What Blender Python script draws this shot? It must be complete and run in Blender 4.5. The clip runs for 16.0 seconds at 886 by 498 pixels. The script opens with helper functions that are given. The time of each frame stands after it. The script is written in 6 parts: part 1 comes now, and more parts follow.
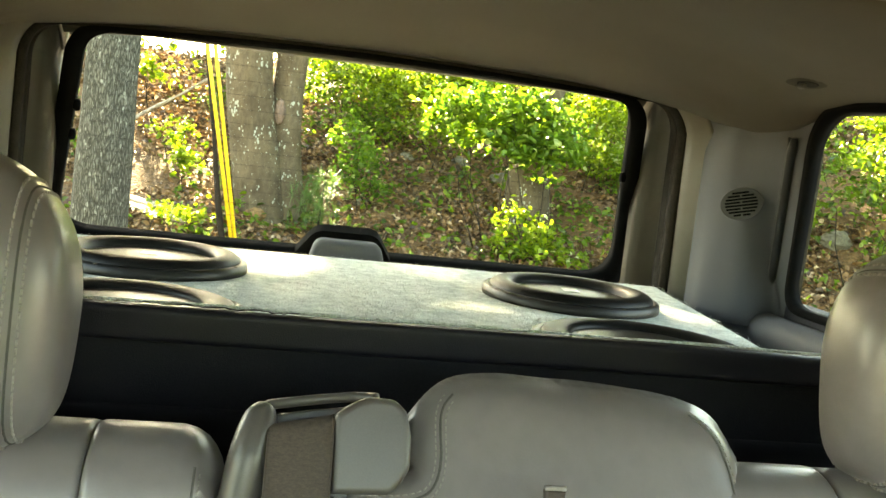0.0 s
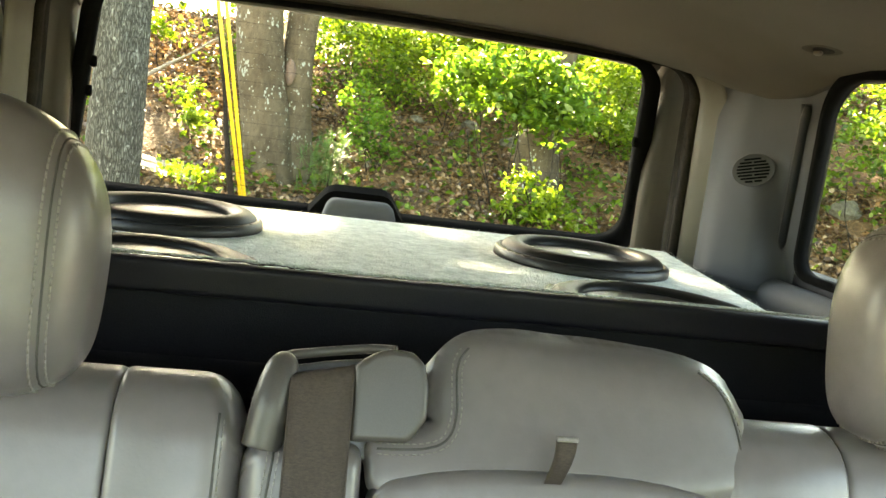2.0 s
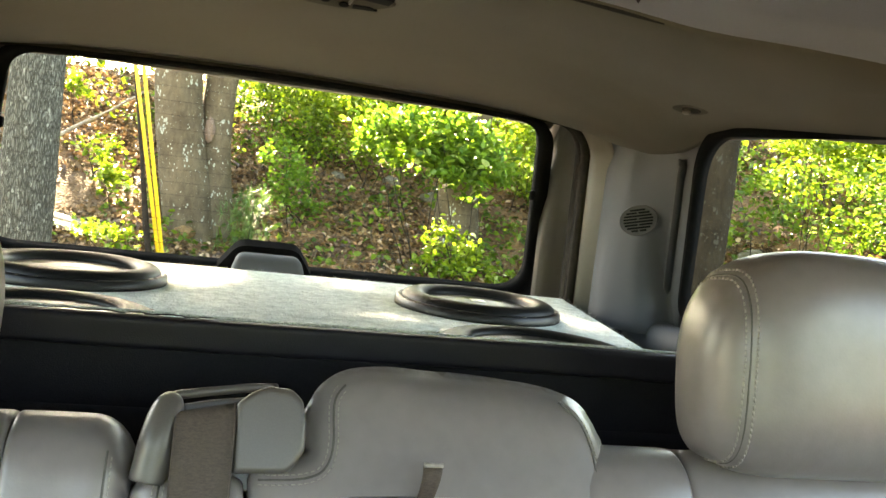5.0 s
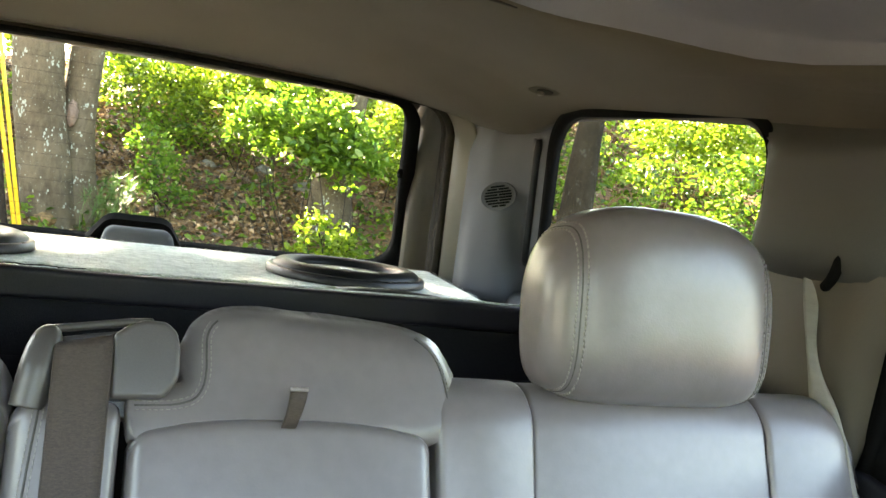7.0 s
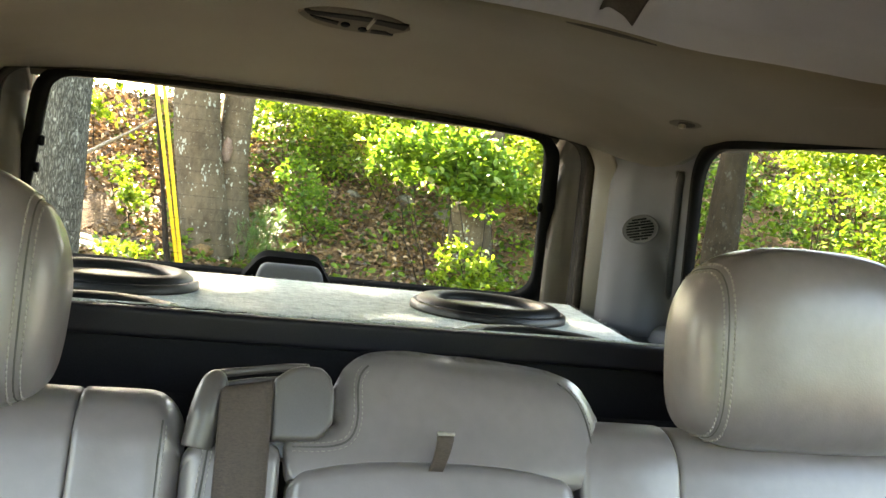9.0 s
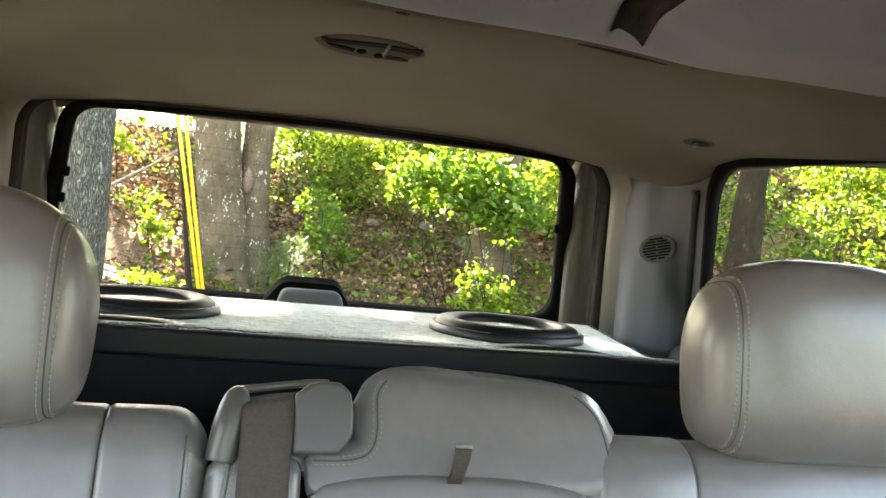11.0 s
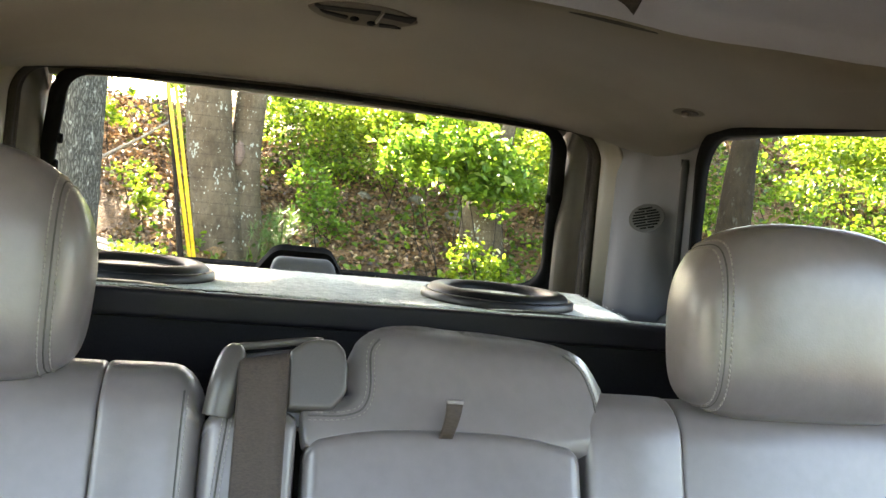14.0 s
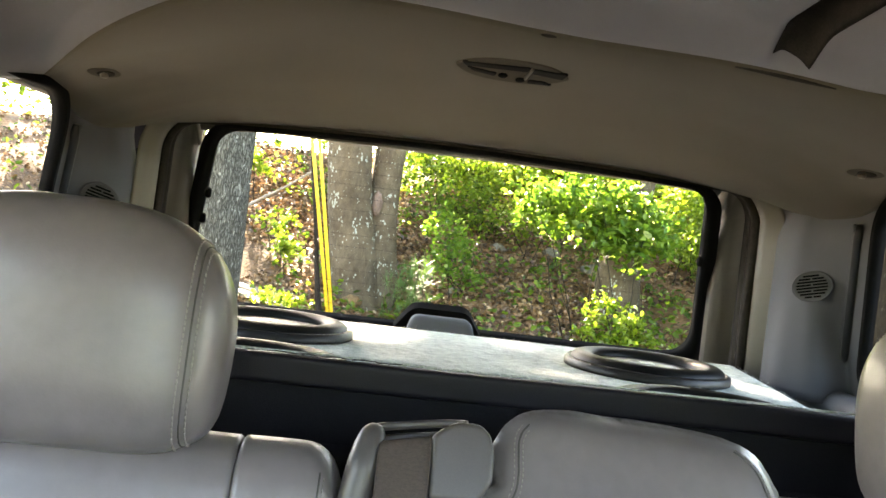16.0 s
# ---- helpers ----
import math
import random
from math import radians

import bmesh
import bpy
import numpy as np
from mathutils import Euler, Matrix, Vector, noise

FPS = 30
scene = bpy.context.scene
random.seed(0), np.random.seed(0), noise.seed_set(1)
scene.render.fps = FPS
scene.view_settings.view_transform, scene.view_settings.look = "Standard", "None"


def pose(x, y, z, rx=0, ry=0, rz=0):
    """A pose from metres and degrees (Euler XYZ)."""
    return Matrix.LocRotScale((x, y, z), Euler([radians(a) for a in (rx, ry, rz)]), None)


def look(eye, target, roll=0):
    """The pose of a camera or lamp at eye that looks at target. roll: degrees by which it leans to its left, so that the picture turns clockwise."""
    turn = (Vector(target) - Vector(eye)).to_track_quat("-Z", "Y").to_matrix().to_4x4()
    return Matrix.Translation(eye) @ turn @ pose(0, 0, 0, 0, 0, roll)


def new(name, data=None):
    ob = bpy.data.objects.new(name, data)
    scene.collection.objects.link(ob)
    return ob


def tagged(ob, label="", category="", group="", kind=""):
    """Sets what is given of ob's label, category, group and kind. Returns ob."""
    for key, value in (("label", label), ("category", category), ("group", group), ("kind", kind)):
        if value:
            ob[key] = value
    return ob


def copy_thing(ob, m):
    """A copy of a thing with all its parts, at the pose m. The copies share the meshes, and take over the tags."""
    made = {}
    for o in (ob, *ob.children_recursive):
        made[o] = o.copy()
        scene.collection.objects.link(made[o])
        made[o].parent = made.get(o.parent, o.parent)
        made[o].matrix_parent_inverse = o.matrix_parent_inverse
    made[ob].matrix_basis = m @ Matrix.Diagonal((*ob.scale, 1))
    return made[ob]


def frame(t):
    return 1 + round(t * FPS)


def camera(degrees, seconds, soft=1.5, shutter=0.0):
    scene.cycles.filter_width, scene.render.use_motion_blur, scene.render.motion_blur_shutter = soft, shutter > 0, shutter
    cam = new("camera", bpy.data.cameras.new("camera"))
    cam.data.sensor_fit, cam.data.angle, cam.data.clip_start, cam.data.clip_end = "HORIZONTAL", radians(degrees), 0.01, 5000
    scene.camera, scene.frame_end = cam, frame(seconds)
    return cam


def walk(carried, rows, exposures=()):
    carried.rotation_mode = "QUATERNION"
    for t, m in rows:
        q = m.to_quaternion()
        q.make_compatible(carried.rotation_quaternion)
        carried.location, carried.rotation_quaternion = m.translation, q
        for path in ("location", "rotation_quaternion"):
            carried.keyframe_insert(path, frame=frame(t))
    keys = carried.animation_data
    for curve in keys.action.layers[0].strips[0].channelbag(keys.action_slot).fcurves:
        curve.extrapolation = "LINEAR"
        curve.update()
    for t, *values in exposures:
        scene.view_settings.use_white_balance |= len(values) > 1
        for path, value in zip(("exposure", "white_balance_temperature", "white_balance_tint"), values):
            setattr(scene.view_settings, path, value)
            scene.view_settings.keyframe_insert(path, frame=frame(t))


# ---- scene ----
cam = camera(52.4, 16.0)

PATH = [
    (0, (-0.167, -0.112, 1.354), (0.206, 1.841, 1.139), 6.6),
    (0.5, (-0.17, -0.112, 1.348), (0.192, 1.84, 1.101), 6.6),
    (1, (-0.174, -0.114, 1.347), (0.16, 1.837, 1.059), 6.9),
    (1.5, (-0.177, -0.116, 1.347), (0.156, 1.833, 1.046), 7.4),
    (2, (-0.179, -0.128, 1.349), (0.186, 1.816, 1.054), 7.5),
    (2.5, (-0.166, -0.152, 1.365), (0.269, 1.782, 1.095), 7.3),
    (3, (-0.131, -0.157, 1.364), (0.4, 1.759, 1.152), 7.0),
    (3.5, (-0.133, -0.163, 1.366), (0.368, 1.763, 1.167), 7.1),
    (6, (-0.152, -0.253, 1.338), (0.399, 1.666, 1.212), 7.1),
    (6.5, (-0.15, -0.276, 1.326), (0.501, 1.611, 1.202), 7.2),
    (7, (-0.158, -0.307, 1.316), (0.615, 1.533, 1.186), 7.8),
    (7.5, (-0.165, -0.312, 1.315), (0.658, 1.506, 1.173), 8.3),
    (8, (-0.161, -0.305, 1.33), (0.635, 1.524, 1.181), 8.3),
    (8.5, (-0.161, -0.319, 1.343), (0.545, 1.547, 1.208), 8.1),
    (9, (-0.17, -0.324, 1.341), (0.306, 1.615, 1.225), 6.6),
    (9.5, (-0.168, -0.332, 1.336), (0.277, 1.617, 1.279), 6.0),
    (12, (-0.169, -0.346, 1.318), (0.248, 1.609, 1.256), 5.5),
    (12.5, (-0.18, -0.344, 1.303), (0.248, 1.607, 1.213), 5.8),
    (13, (-0.18, -0.34, 1.295), (0.242, 1.609, 1.151), 6.0),
    (13.5, (-0.176, -0.351, 1.294), (0.251, 1.597, 1.141), 6.0),
    (14, (-0.172, -0.365, 1.316), (0.278, 1.581, 1.204), 5.9),
    (14.5, (-0.192, -0.367, 1.33), (0.257, 1.582, 1.306), 6.2),
    (15, (-0.208, -0.358, 1.322), (0.102, 1.618, 1.331), 7.3),
    (15.5, (-0.211, -0.35, 1.328), (-0.014, 1.64, 1.297), 7.2),
    (16, (-0.183, -0.285, 1.335), (-0.032, 1.709, 1.3), 7.0),
]
walk(cam, [(t, look(eye, target, roll)) for t, eye, target, roll in PATH], [(0, 4.50, 10800, 4), (2, 4.50, 10000, 8), (3.5, 4.50, 10000, 11), (7, 4.50, 8400, 14), (9.5, 4.50, 8900, 15), (12.5, 4.50, 8200, 18), (16, 4.50, 8200, 19)])

# ---- world, sun ----
SUN_EL, SUN_AZ = 33.0, -11.5          # degrees; azimuth from +y towards +x
world = bpy.data.worlds.new("world")
scene.world = world
world.use_nodes = True
wn = world.node_tree
sky = wn.nodes.new("ShaderNodeTexSky")
sky.sky_type = "NISHITA"
sky.sun_disc = False
sky.sun_elevation, sky.sun_rotation = radians(SUN_EL), radians(SUN_AZ)
wn.links.new(sky.outputs[0], wn.nodes["Background"].inputs[0])
wn.nodes["Background"].inputs[1].default_value = 0.12
sun = new("sun", bpy.data.lights.new("sun", "SUN"))
sun.data.energy, sun.data.angle, sun.data.color = 5.0, radians(0.55), (1.0, 0.94, 0.84)
SUN_DIR = Vector((math.sin(radians(SUN_AZ)) * math.cos(radians(SUN_EL)), math.cos(radians(SUN_AZ)) * math.cos(radians(SUN_EL)), math.sin(radians(SUN_EL))))
sun.matrix_world = Matrix.Translation(SUN_DIR * 40) @ SUN_DIR.to_track_quat("Z", "Y").to_matrix().to_4x4()


# ---- materials ----
def material(name):
    m = bpy.data.materials.new(name)
    m.use_nodes = True
    return m, m.node_tree, m.node_tree.nodes["Principled BSDF"]


def surface(name, dark, light, rough=0.5, scale=30.0, bump=0.1, fine=400.0, rough_var=0.08, metal=0.0, spec=0.5, stretch=(1, 1, 1), sheen=0.0, bump_dist=0.002):
    """Two scales of variation in colour, roughness and relief."""
    m, nt, b = material(name)
    tc = nt.nodes.new("ShaderNodeTexCoord")
    mp = nt.nodes.new("ShaderNodeMapping")
    mp.inputs["Scale"].default_value = stretch
    nt.links.new(tc.outputs["Object"], mp.inputs[0])
    n1, n2 = nt.nodes.new("ShaderNodeTexNoise"), nt.nodes.new("ShaderNodeTexNoise")
    n1.inputs["Scale"].default_value, n1.inputs["Detail"].default_value = scale, 4
    n2.inputs["Scale"].default_value, n2.inputs["Detail"].default_value = fine, 3
    for n in (n1, n2):
        nt.links.new(mp.outputs[0], n.inputs["Vector"])
    mix = nt.nodes.new("ShaderNodeMath")
    mix.operation = "MULTIPLY_ADD"
    nt.links.new(n2.outputs[0], mix.inputs[0])
    mix.inputs[1].default_value = 0.5
    half = nt.nodes.new("ShaderNodeMath")
    half.operation = "MULTIPLY"
    nt.links.new(n1.outputs[0], half.inputs[0])
    half.inputs[1].default_value = 0.5
    nt.links.new(half.outputs[0], mix.inputs[2])
    ramp = nt.nodes.new("ShaderNodeValToRGB")
    ramp.color_ramp.elements[0].position, ramp.color_ramp.elements[1].position = 0.35, 0.65
    ramp.color_ramp.elements[0].color, ramp.color_ramp.elements[1].color = (*dark, 1), (*light, 1)
    nt.links.new(mix.outputs[0], ramp.inputs[0])
    nt.links.new(ramp.outputs[0], b.inputs["Base Color"])
    rr = nt.nodes.new("ShaderNodeMapRange")
    rr.inputs["To Min"].default_value, rr.inputs["To Max"].default_value = rough - rough_var, rough + rough_var
    nt.links.new(n1.outputs[0], rr.inputs[0])
    nt.links.new(rr.outputs[0], b.inputs["Roughness"])
    b.inputs["Metallic"].default_value = metal
    b.inputs["Specular IOR Level"].default_value = spec
    b.inputs["Sheen Weight"].default_value = sheen
    bp = nt.nodes.new("ShaderNodeBump")
    bp.inputs["Strength"].default_value, bp.inputs["Distance"].default_value = bump, bump_dist
    nt.links.new(mix.outputs[0], bp.inputs["Height"])
    nt.links.new(bp.outputs[0], b.inputs["Normal"])
    return m


def leather_material():
    m = surface("grey_leather", (0.121, 0.107, 0.108), (0.182, 0.163, 0.164), 0.35, 9.0, 0.25, 60.0, 0.05, spec=0.6)
    nt = m.node_tree
    b = nt.nodes["Principled BSDF"]
    first = b.inputs["Normal"].links[0].from_node
    ramp = b.inputs["Base Color"].links[0].from_node
    ramp.color_ramp.elements[0].position, ramp.color_ramp.elements[1].position = 0.15, 0.85
    tc = nt.nodes.new("ShaderNodeTexCoord")
    v = nt.nodes.new("ShaderNodeTexNoise")
    v.inputs["Scale"].default_value, v.inputs["Detail"].default_value = 420.0, 2
    nt.links.new(tc.outputs["Object"], v.inputs["Vector"])
    bp = nt.nodes.new("ShaderNodeBump")
    bp.inputs["Strength"].default_value, bp.inputs["Distance"].default_value = 0.22, 0.0005
    nt.links.new(v.outputs[0], bp.inputs["Height"])
    nt.links.new(first.outputs[0], bp.inputs["Normal"])
    nt.links.new(bp.outputs[0], b.inputs["Normal"])
    b.inputs["Coat Weight"].default_value, b.inputs["Coat Roughness"].default_value = 0.30, 0.30
    return m


def leaf_material(name, dark, light, glow=0.5, rough=0.45, pale=None):
    """Thin leaves: gloss over diffuse, with light coming through; pale: near-white share for sun glints."""
    m, nt, b = material(name)
    g = nt.nodes.new("ShaderNodeNewGeometry")
    ramp = nt.nodes.new("ShaderNodeValToRGB")
    ramp.color_ramp.elements[0].color, ramp.color_ramp.elements[1].color = (*dark, 1), (*light, 1)
    if pale:
        ramp.color_ramp.elements[1].position = 0.90
        ramp.color_ramp.elements.new(0.98).color = (*pale, 1)
    nt.links.new(g.outputs["Random Per Island"], ramp.inputs[0])
    nt.links.new(ramp.outputs[0], b.inputs["Base Color"])
    b.inputs["Roughness"].default_value = rough
    tr = nt.nodes.new("ShaderNodeBsdfTranslucent")
    nt.links.new(ramp.outputs[0], tr.inputs[0])
    mx = nt.nodes.new("ShaderNodeMixShader")
    mx.inputs[0].default_value = glow
    nt.links.new(b.outputs[0], mx.inputs[1])
    nt.links.new(tr.outputs[0], mx.inputs[2])
    nt.links.new(mx.outputs[0], nt.nodes["Material Output"].inputs[0])
    return m


def glass_material(name, tint):
    """A thin pane: clear, with a gloss that grows at a slant."""
    m, nt, b = material(name)
    nt.nodes.remove(b)
    tr, gl = nt.nodes.new("ShaderNodeBsdfTransparent"), nt.nodes.new("ShaderNodeBsdfGlossy")
    tr.inputs[0].default_value = (*tint, 1)
    gl.inputs["Roughness"].default_value = 0.01
    fr = nt.nodes.new("ShaderNodeFresnel")
    fr.inputs[0].default_value = 1.04
    mx = nt.nodes.new("ShaderNodeMixShader")
    nt.links.new(fr.outputs[0], mx.inputs[0])
    nt.links.new(tr.outputs[0], mx.inputs[1])
    nt.links.new(gl.outputs[0], mx.inputs[2])
    nt.links.new(mx.outputs[0], nt.nodes["Material Output"].inputs[0])
    return m


LEATHER = leather_material()
SEAM = surface("seam_thread", (0.06, 0.058, 0.055), (0.09, 0.085, 0.08), 0.7, 60, 0.2)
STITCH = surface("stitch_thread", (0.22, 0.20, 0.19), (0.29, 0.265, 0.25), 0.5, 200, 0.3)
TRIM = surface("grey_trim_plastic", (0.064, 0.066, 0.070), (0.080, 0.082, 0.087), 0.66, 6, 0.4, 900, 0.05, spec=0.25, bump_dist=0.0008)
TAN = surface("warm_grey_trim_plastic", (0.078, 0.066, 0.049), (0.10, 0.086, 0.065), 0.5, 6, 0.35, 900, 0.05, bump_dist=0.0006)
BROWN = surface("brown_tailgate_plastic", (0.070, 0.060, 0.046), (0.092, 0.079, 0.062), 0.5, 6, 0.35, 900, 0.05, bump_dist=0.0006)
COVER = surface("olive_grey_cover_plastic", (0.060, 0.059, 0.052), (0.076, 0.075, 0.067), 0.55, 6, 0.35, 900, 0.05, spec=0.3, bump_dist=0.0006)
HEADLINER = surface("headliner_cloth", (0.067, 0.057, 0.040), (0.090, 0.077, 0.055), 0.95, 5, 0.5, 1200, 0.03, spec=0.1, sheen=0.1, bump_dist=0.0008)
# front headliner: the paler cool tone puts skylight into the cloth's colour
HEADLINER2 = surface("skylit_headliner_cloth", (0.152, 0.147, 0.152), (0.196, 0.189, 0.195), 0.95, 5, 0.5, 1200, 0.03, spec=0.1, sheen=0.1, bump_dist=0.0008)
CREAM = surface("pale_edge_rubber", (0.136, 0.124, 0.096), (0.172, 0.157, 0.125), 0.5, 8, 0.3, 900, 0.05, bump_dist=0.0005)
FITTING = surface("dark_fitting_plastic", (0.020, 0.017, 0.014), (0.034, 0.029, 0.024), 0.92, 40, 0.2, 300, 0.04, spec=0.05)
POCKET = surface("pocket_plastic", (0.046, 0.038, 0.028), (0.066, 0.055, 0.042), 0.85, 40, 0.2, 300, 0.04, spec=0.1)
GUIDE = surface("belt_guide_plastic", (0.063, 0.056, 0.054), (0.080, 0.072, 0.069), 0.32, 8, 0.35, 900, 0.05, spec=0.45, bump_dist=0.0006)
SMOKE = surface("smoked_lens", (0.008, 0.007, 0.006), (0.014, 0.012, 0.011), 0.85, 40, 0.1, 300, spec=0.06)
CARPET = surface("grey_box_carpet", (0.34, 0.39, 0.36), (0.82, 0.88, 0.82), 0.98, 46, 1.0, 330, 0.02, spec=0.05, sheen=0.3, bump_dist=0.008)
BLACK = surface("black_rubber", (0.003, 0.003, 0.003), (0.006, 0.006, 0.006), 0.9, 20, 0.2, 500, spec=0.06)
RAIL = surface("satin_black_rail", (0.008, 0.0075, 0.011), (0.014, 0.0135, 0.019), 0.45, 7, 0.3, 700, spec=0.22)
BOARD = surface("black_board", (0.010, 0.010, 0.012), (0.018, 0.018, 0.021), 0.75, 7, 0.3, 700, spec=0.10)
BLACKP = surface("black_panel", (0.010, 0.010, 0.013), (0.019, 0.019, 0.024), 0.6, 7, 0.3, 700, spec=0.15)
CONE = surface("black_speaker_cone", (0.008, 0.008, 0.008), (0.014, 0.014, 0.014), 0.34, 8, 0.03, 300, spec=0.22)
RUBBER = surface("speaker_surround", (0.007, 0.007, 0.007), (0.012, 0.012, 0.011), 0.42, 14, 0.08, 500, spec=0.16)
BASKET = surface("speaker_frame", (0.010, 0.010, 0.010), (0.022, 0.022, 0.022), 0.40, 14, 0.15, 500, spec=0.35)
BADGE = surface("badge_print", (0.45, 0.45, 0.43), (0.6, 0.6, 0.58), 0.4, 60, 0.1)
WEB = surface("belt_webbing", (0.034, 0.024, 0.020), (0.074, 0.054, 0.045), 0.75, 260, 0.8, 900, 0.05, stretch=(1, 1, 3), bump_dist=0.0006)
WEB2 = surface("pale_belt_webbing", (0.26, 0.25, 0.225), (0.34, 0.325, 0.30), 0.75, 25, 0.8, 900, 0.05, stretch=(1, 1, 4), bump_dist=0.001)
GRAVEL = surface("bounce_gravel", (0.16, 0.15, 0.13), (0.32, 0.30, 0.27), 0.95, 9, 0.8, 90, bump_dist=0.01)
FLOOR = surface("dark_floor_carpet", (0.03, 0.03, 0.03), (0.06, 0.058, 0.055), 0.95, 30, 0.6, 500)
PAINT = surface("dark_body_paint", (0.02, 0.022, 0.025), (0.026, 0.028, 0.03), 0.3, 4, 0.02, 200)
DARKGLASS = glass_material("tinted_glass", (0.93, 0.95, 0.93))
WIRE = surface("defroster_wire", (0.008, 0.006, 0.004), (0.014, 0.01, 0.008), 0.9, 40, 0.1, spec=0.1)
YELLOW = surface("yellow_guy_guard", (0.62, 0.40, 0.02), (0.80, 0.56, 0.05), 0.4, 12, 0.2, 150)
STEEL = surface("steel_cable", (0.05, 0.045, 0.04), (0.10, 0.09, 0.08), 0.6, 40, 0.3)
STONE = surface("lichen_stone", (0.07, 0.060, 0.042), (0.20, 0.175, 0.125), 0.9, 5, 1.0, 40, bump_dist=0.03)
WOOD = surface("dead_wood", (0.16, 0.12, 0.085), (0.40, 0.33, 0.26), 0.85, 10, 0.6, 80, stretch=(1, 1, 0.2), bump_dist=0.01)
TWIG = surface("dark_twig", (0.014, 0.011, 0.008), (0.042, 0.034, 0.026), 0.95, 20, 0.4, spec=0.1)
KNOT = surface("healed_knot_bark", (0.10, 0.062, 0.042), (0.20, 0.130, 0.092), 0.8, 12, 0.4, 90)
BURL = surface("burl_bark", (0.09, 0.048, 0.016), (0.26, 0.15, 0.06), 0.9, 30, 0.8, 120, bump_dist=0.02)
EARTH = surface("forest_soil", (0.040, 0.020, 0.008), (0.22, 0.115, 0.048), 0.95, 2.6, 0.9, 30, bump_dist=0.06)
# last colour of each: a few near-white leaves that paint sun glints
LITTER = leaf_material("leaf_litter", (0.034, 0.018, 0.008), (0.32, 0.178, 0.080), 0.15, 0.36, (0.58, 0.41, 0.25))
# LEAF3 holds the sunlit tone, LEAF the shaded tone of the shrubs
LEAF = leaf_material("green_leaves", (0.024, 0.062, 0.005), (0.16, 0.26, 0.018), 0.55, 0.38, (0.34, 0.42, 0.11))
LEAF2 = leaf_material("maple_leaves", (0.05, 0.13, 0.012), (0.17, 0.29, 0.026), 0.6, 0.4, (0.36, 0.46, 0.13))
LEAF3 = leaf_material("sunlit_tint_leaves", (0.07, 0.15, 0.008), (0.30, 0.40, 0.035), 0.6, 0.30, (0.66, 0.70, 0.36))
PINE = leaf_material("pine_needles", (0.05, 0.11, 0.02), (0.12, 0.20, 0.05), 0.3, 0.5)


def bark_material(name, dark, mid, lichen, amount, fine, tall=0.22):
    m, nt, b = material(name)
    tc = nt.nodes.new("ShaderNodeTexCoord")
    mp = nt.nodes.new("ShaderNodeMapping")
    mp.inputs["Scale"].default_value = (1, 1, tall)
    nt.links.new(tc.outputs["Object"], mp.inputs[0])
    v = nt.nodes.new("ShaderNodeTexVoronoi")
    v.feature, v.inputs["Scale"].default_value = "DISTANCE_TO_EDGE", fine
    n = nt.nodes.new("ShaderNodeTexNoise")
    n.inputs["Scale"].default_value, n.inputs["Detail"].default_value = 45.0, 6
    nt.links.new(mp.outputs[0], n.inputs["Vector"])
    warp = nt.nodes.new("ShaderNodeVectorMath")
    warp.operation = "MULTIPLY_ADD"
    nt.links.new(n.outputs["Color"], warp.inputs[0])
    warp.inputs[1].default_value = (0.035, 0.035, 0.03)
    nt.links.new(mp.outputs[0], warp.inputs[2])
    nt.links.new(warp.outputs[0], v.inputs["Vector"])
    ramp = nt.nodes.new("ShaderNodeValToRGB")
    ramp.color_ramp.elements[0].position, ramp.color_ramp.elements[1].position = 0.0, 0.34
    ramp.color_ramp.elements[0].color, ramp.color_ramp.elements[1].color = (*dark, 1), (*mid, 1)
    nt.links.new(v.outputs["Distance"], ramp.inputs[0])
    spots = nt.nodes.new("ShaderNodeTexNoise")
    spots.inputs["Scale"].default_value, spots.inputs["Detail"].default_value = 60.0, 6
    mp2 = nt.nodes.new("ShaderNodeMapping")
    mp2.inputs["Scale"].default_value = (1, 1, 0.45)
    nt.links.new(tc.outputs["Object"], mp2.inputs[0])
    nt.links.new(mp2.outputs[0], spots.inputs["Vector"])
    sr = nt.nodes.new("ShaderNodeValToRGB")
    sr.color_ramp.elements[0].position, sr.color_ramp.elements[1].position = 0.60 - amount, 0.66 - amount
    nt.links.new(spots.outputs[0], sr.inputs[0])
    mx = nt.nodes.new("ShaderNodeMix")
    mx.data_type = "RGBA"
    nt.links.new(sr.outputs[0], mx.inputs[0])
    nt.links.new(ramp.outputs[0], mx.inputs[6])
    mx.inputs[7].default_value = (*lichen, 1)
    nt.links.new(mx.outputs[2], b.inputs["Base Color"])
    b.inputs["Roughness"].default_value = 0.95
    b.inputs["Specular IOR Level"].default_value = 0.1
    bp = nt.nodes.new("ShaderNodeBump")
    bp.inputs["Strength"].default_value, bp.inputs["Distance"].default_value = 0.6, 0.015
    nt.links.new(v.outputs["Distance"], bp.inputs["Height"])
    nt.links.new(bp.outputs[0], b.inputs["Normal"])
    return m


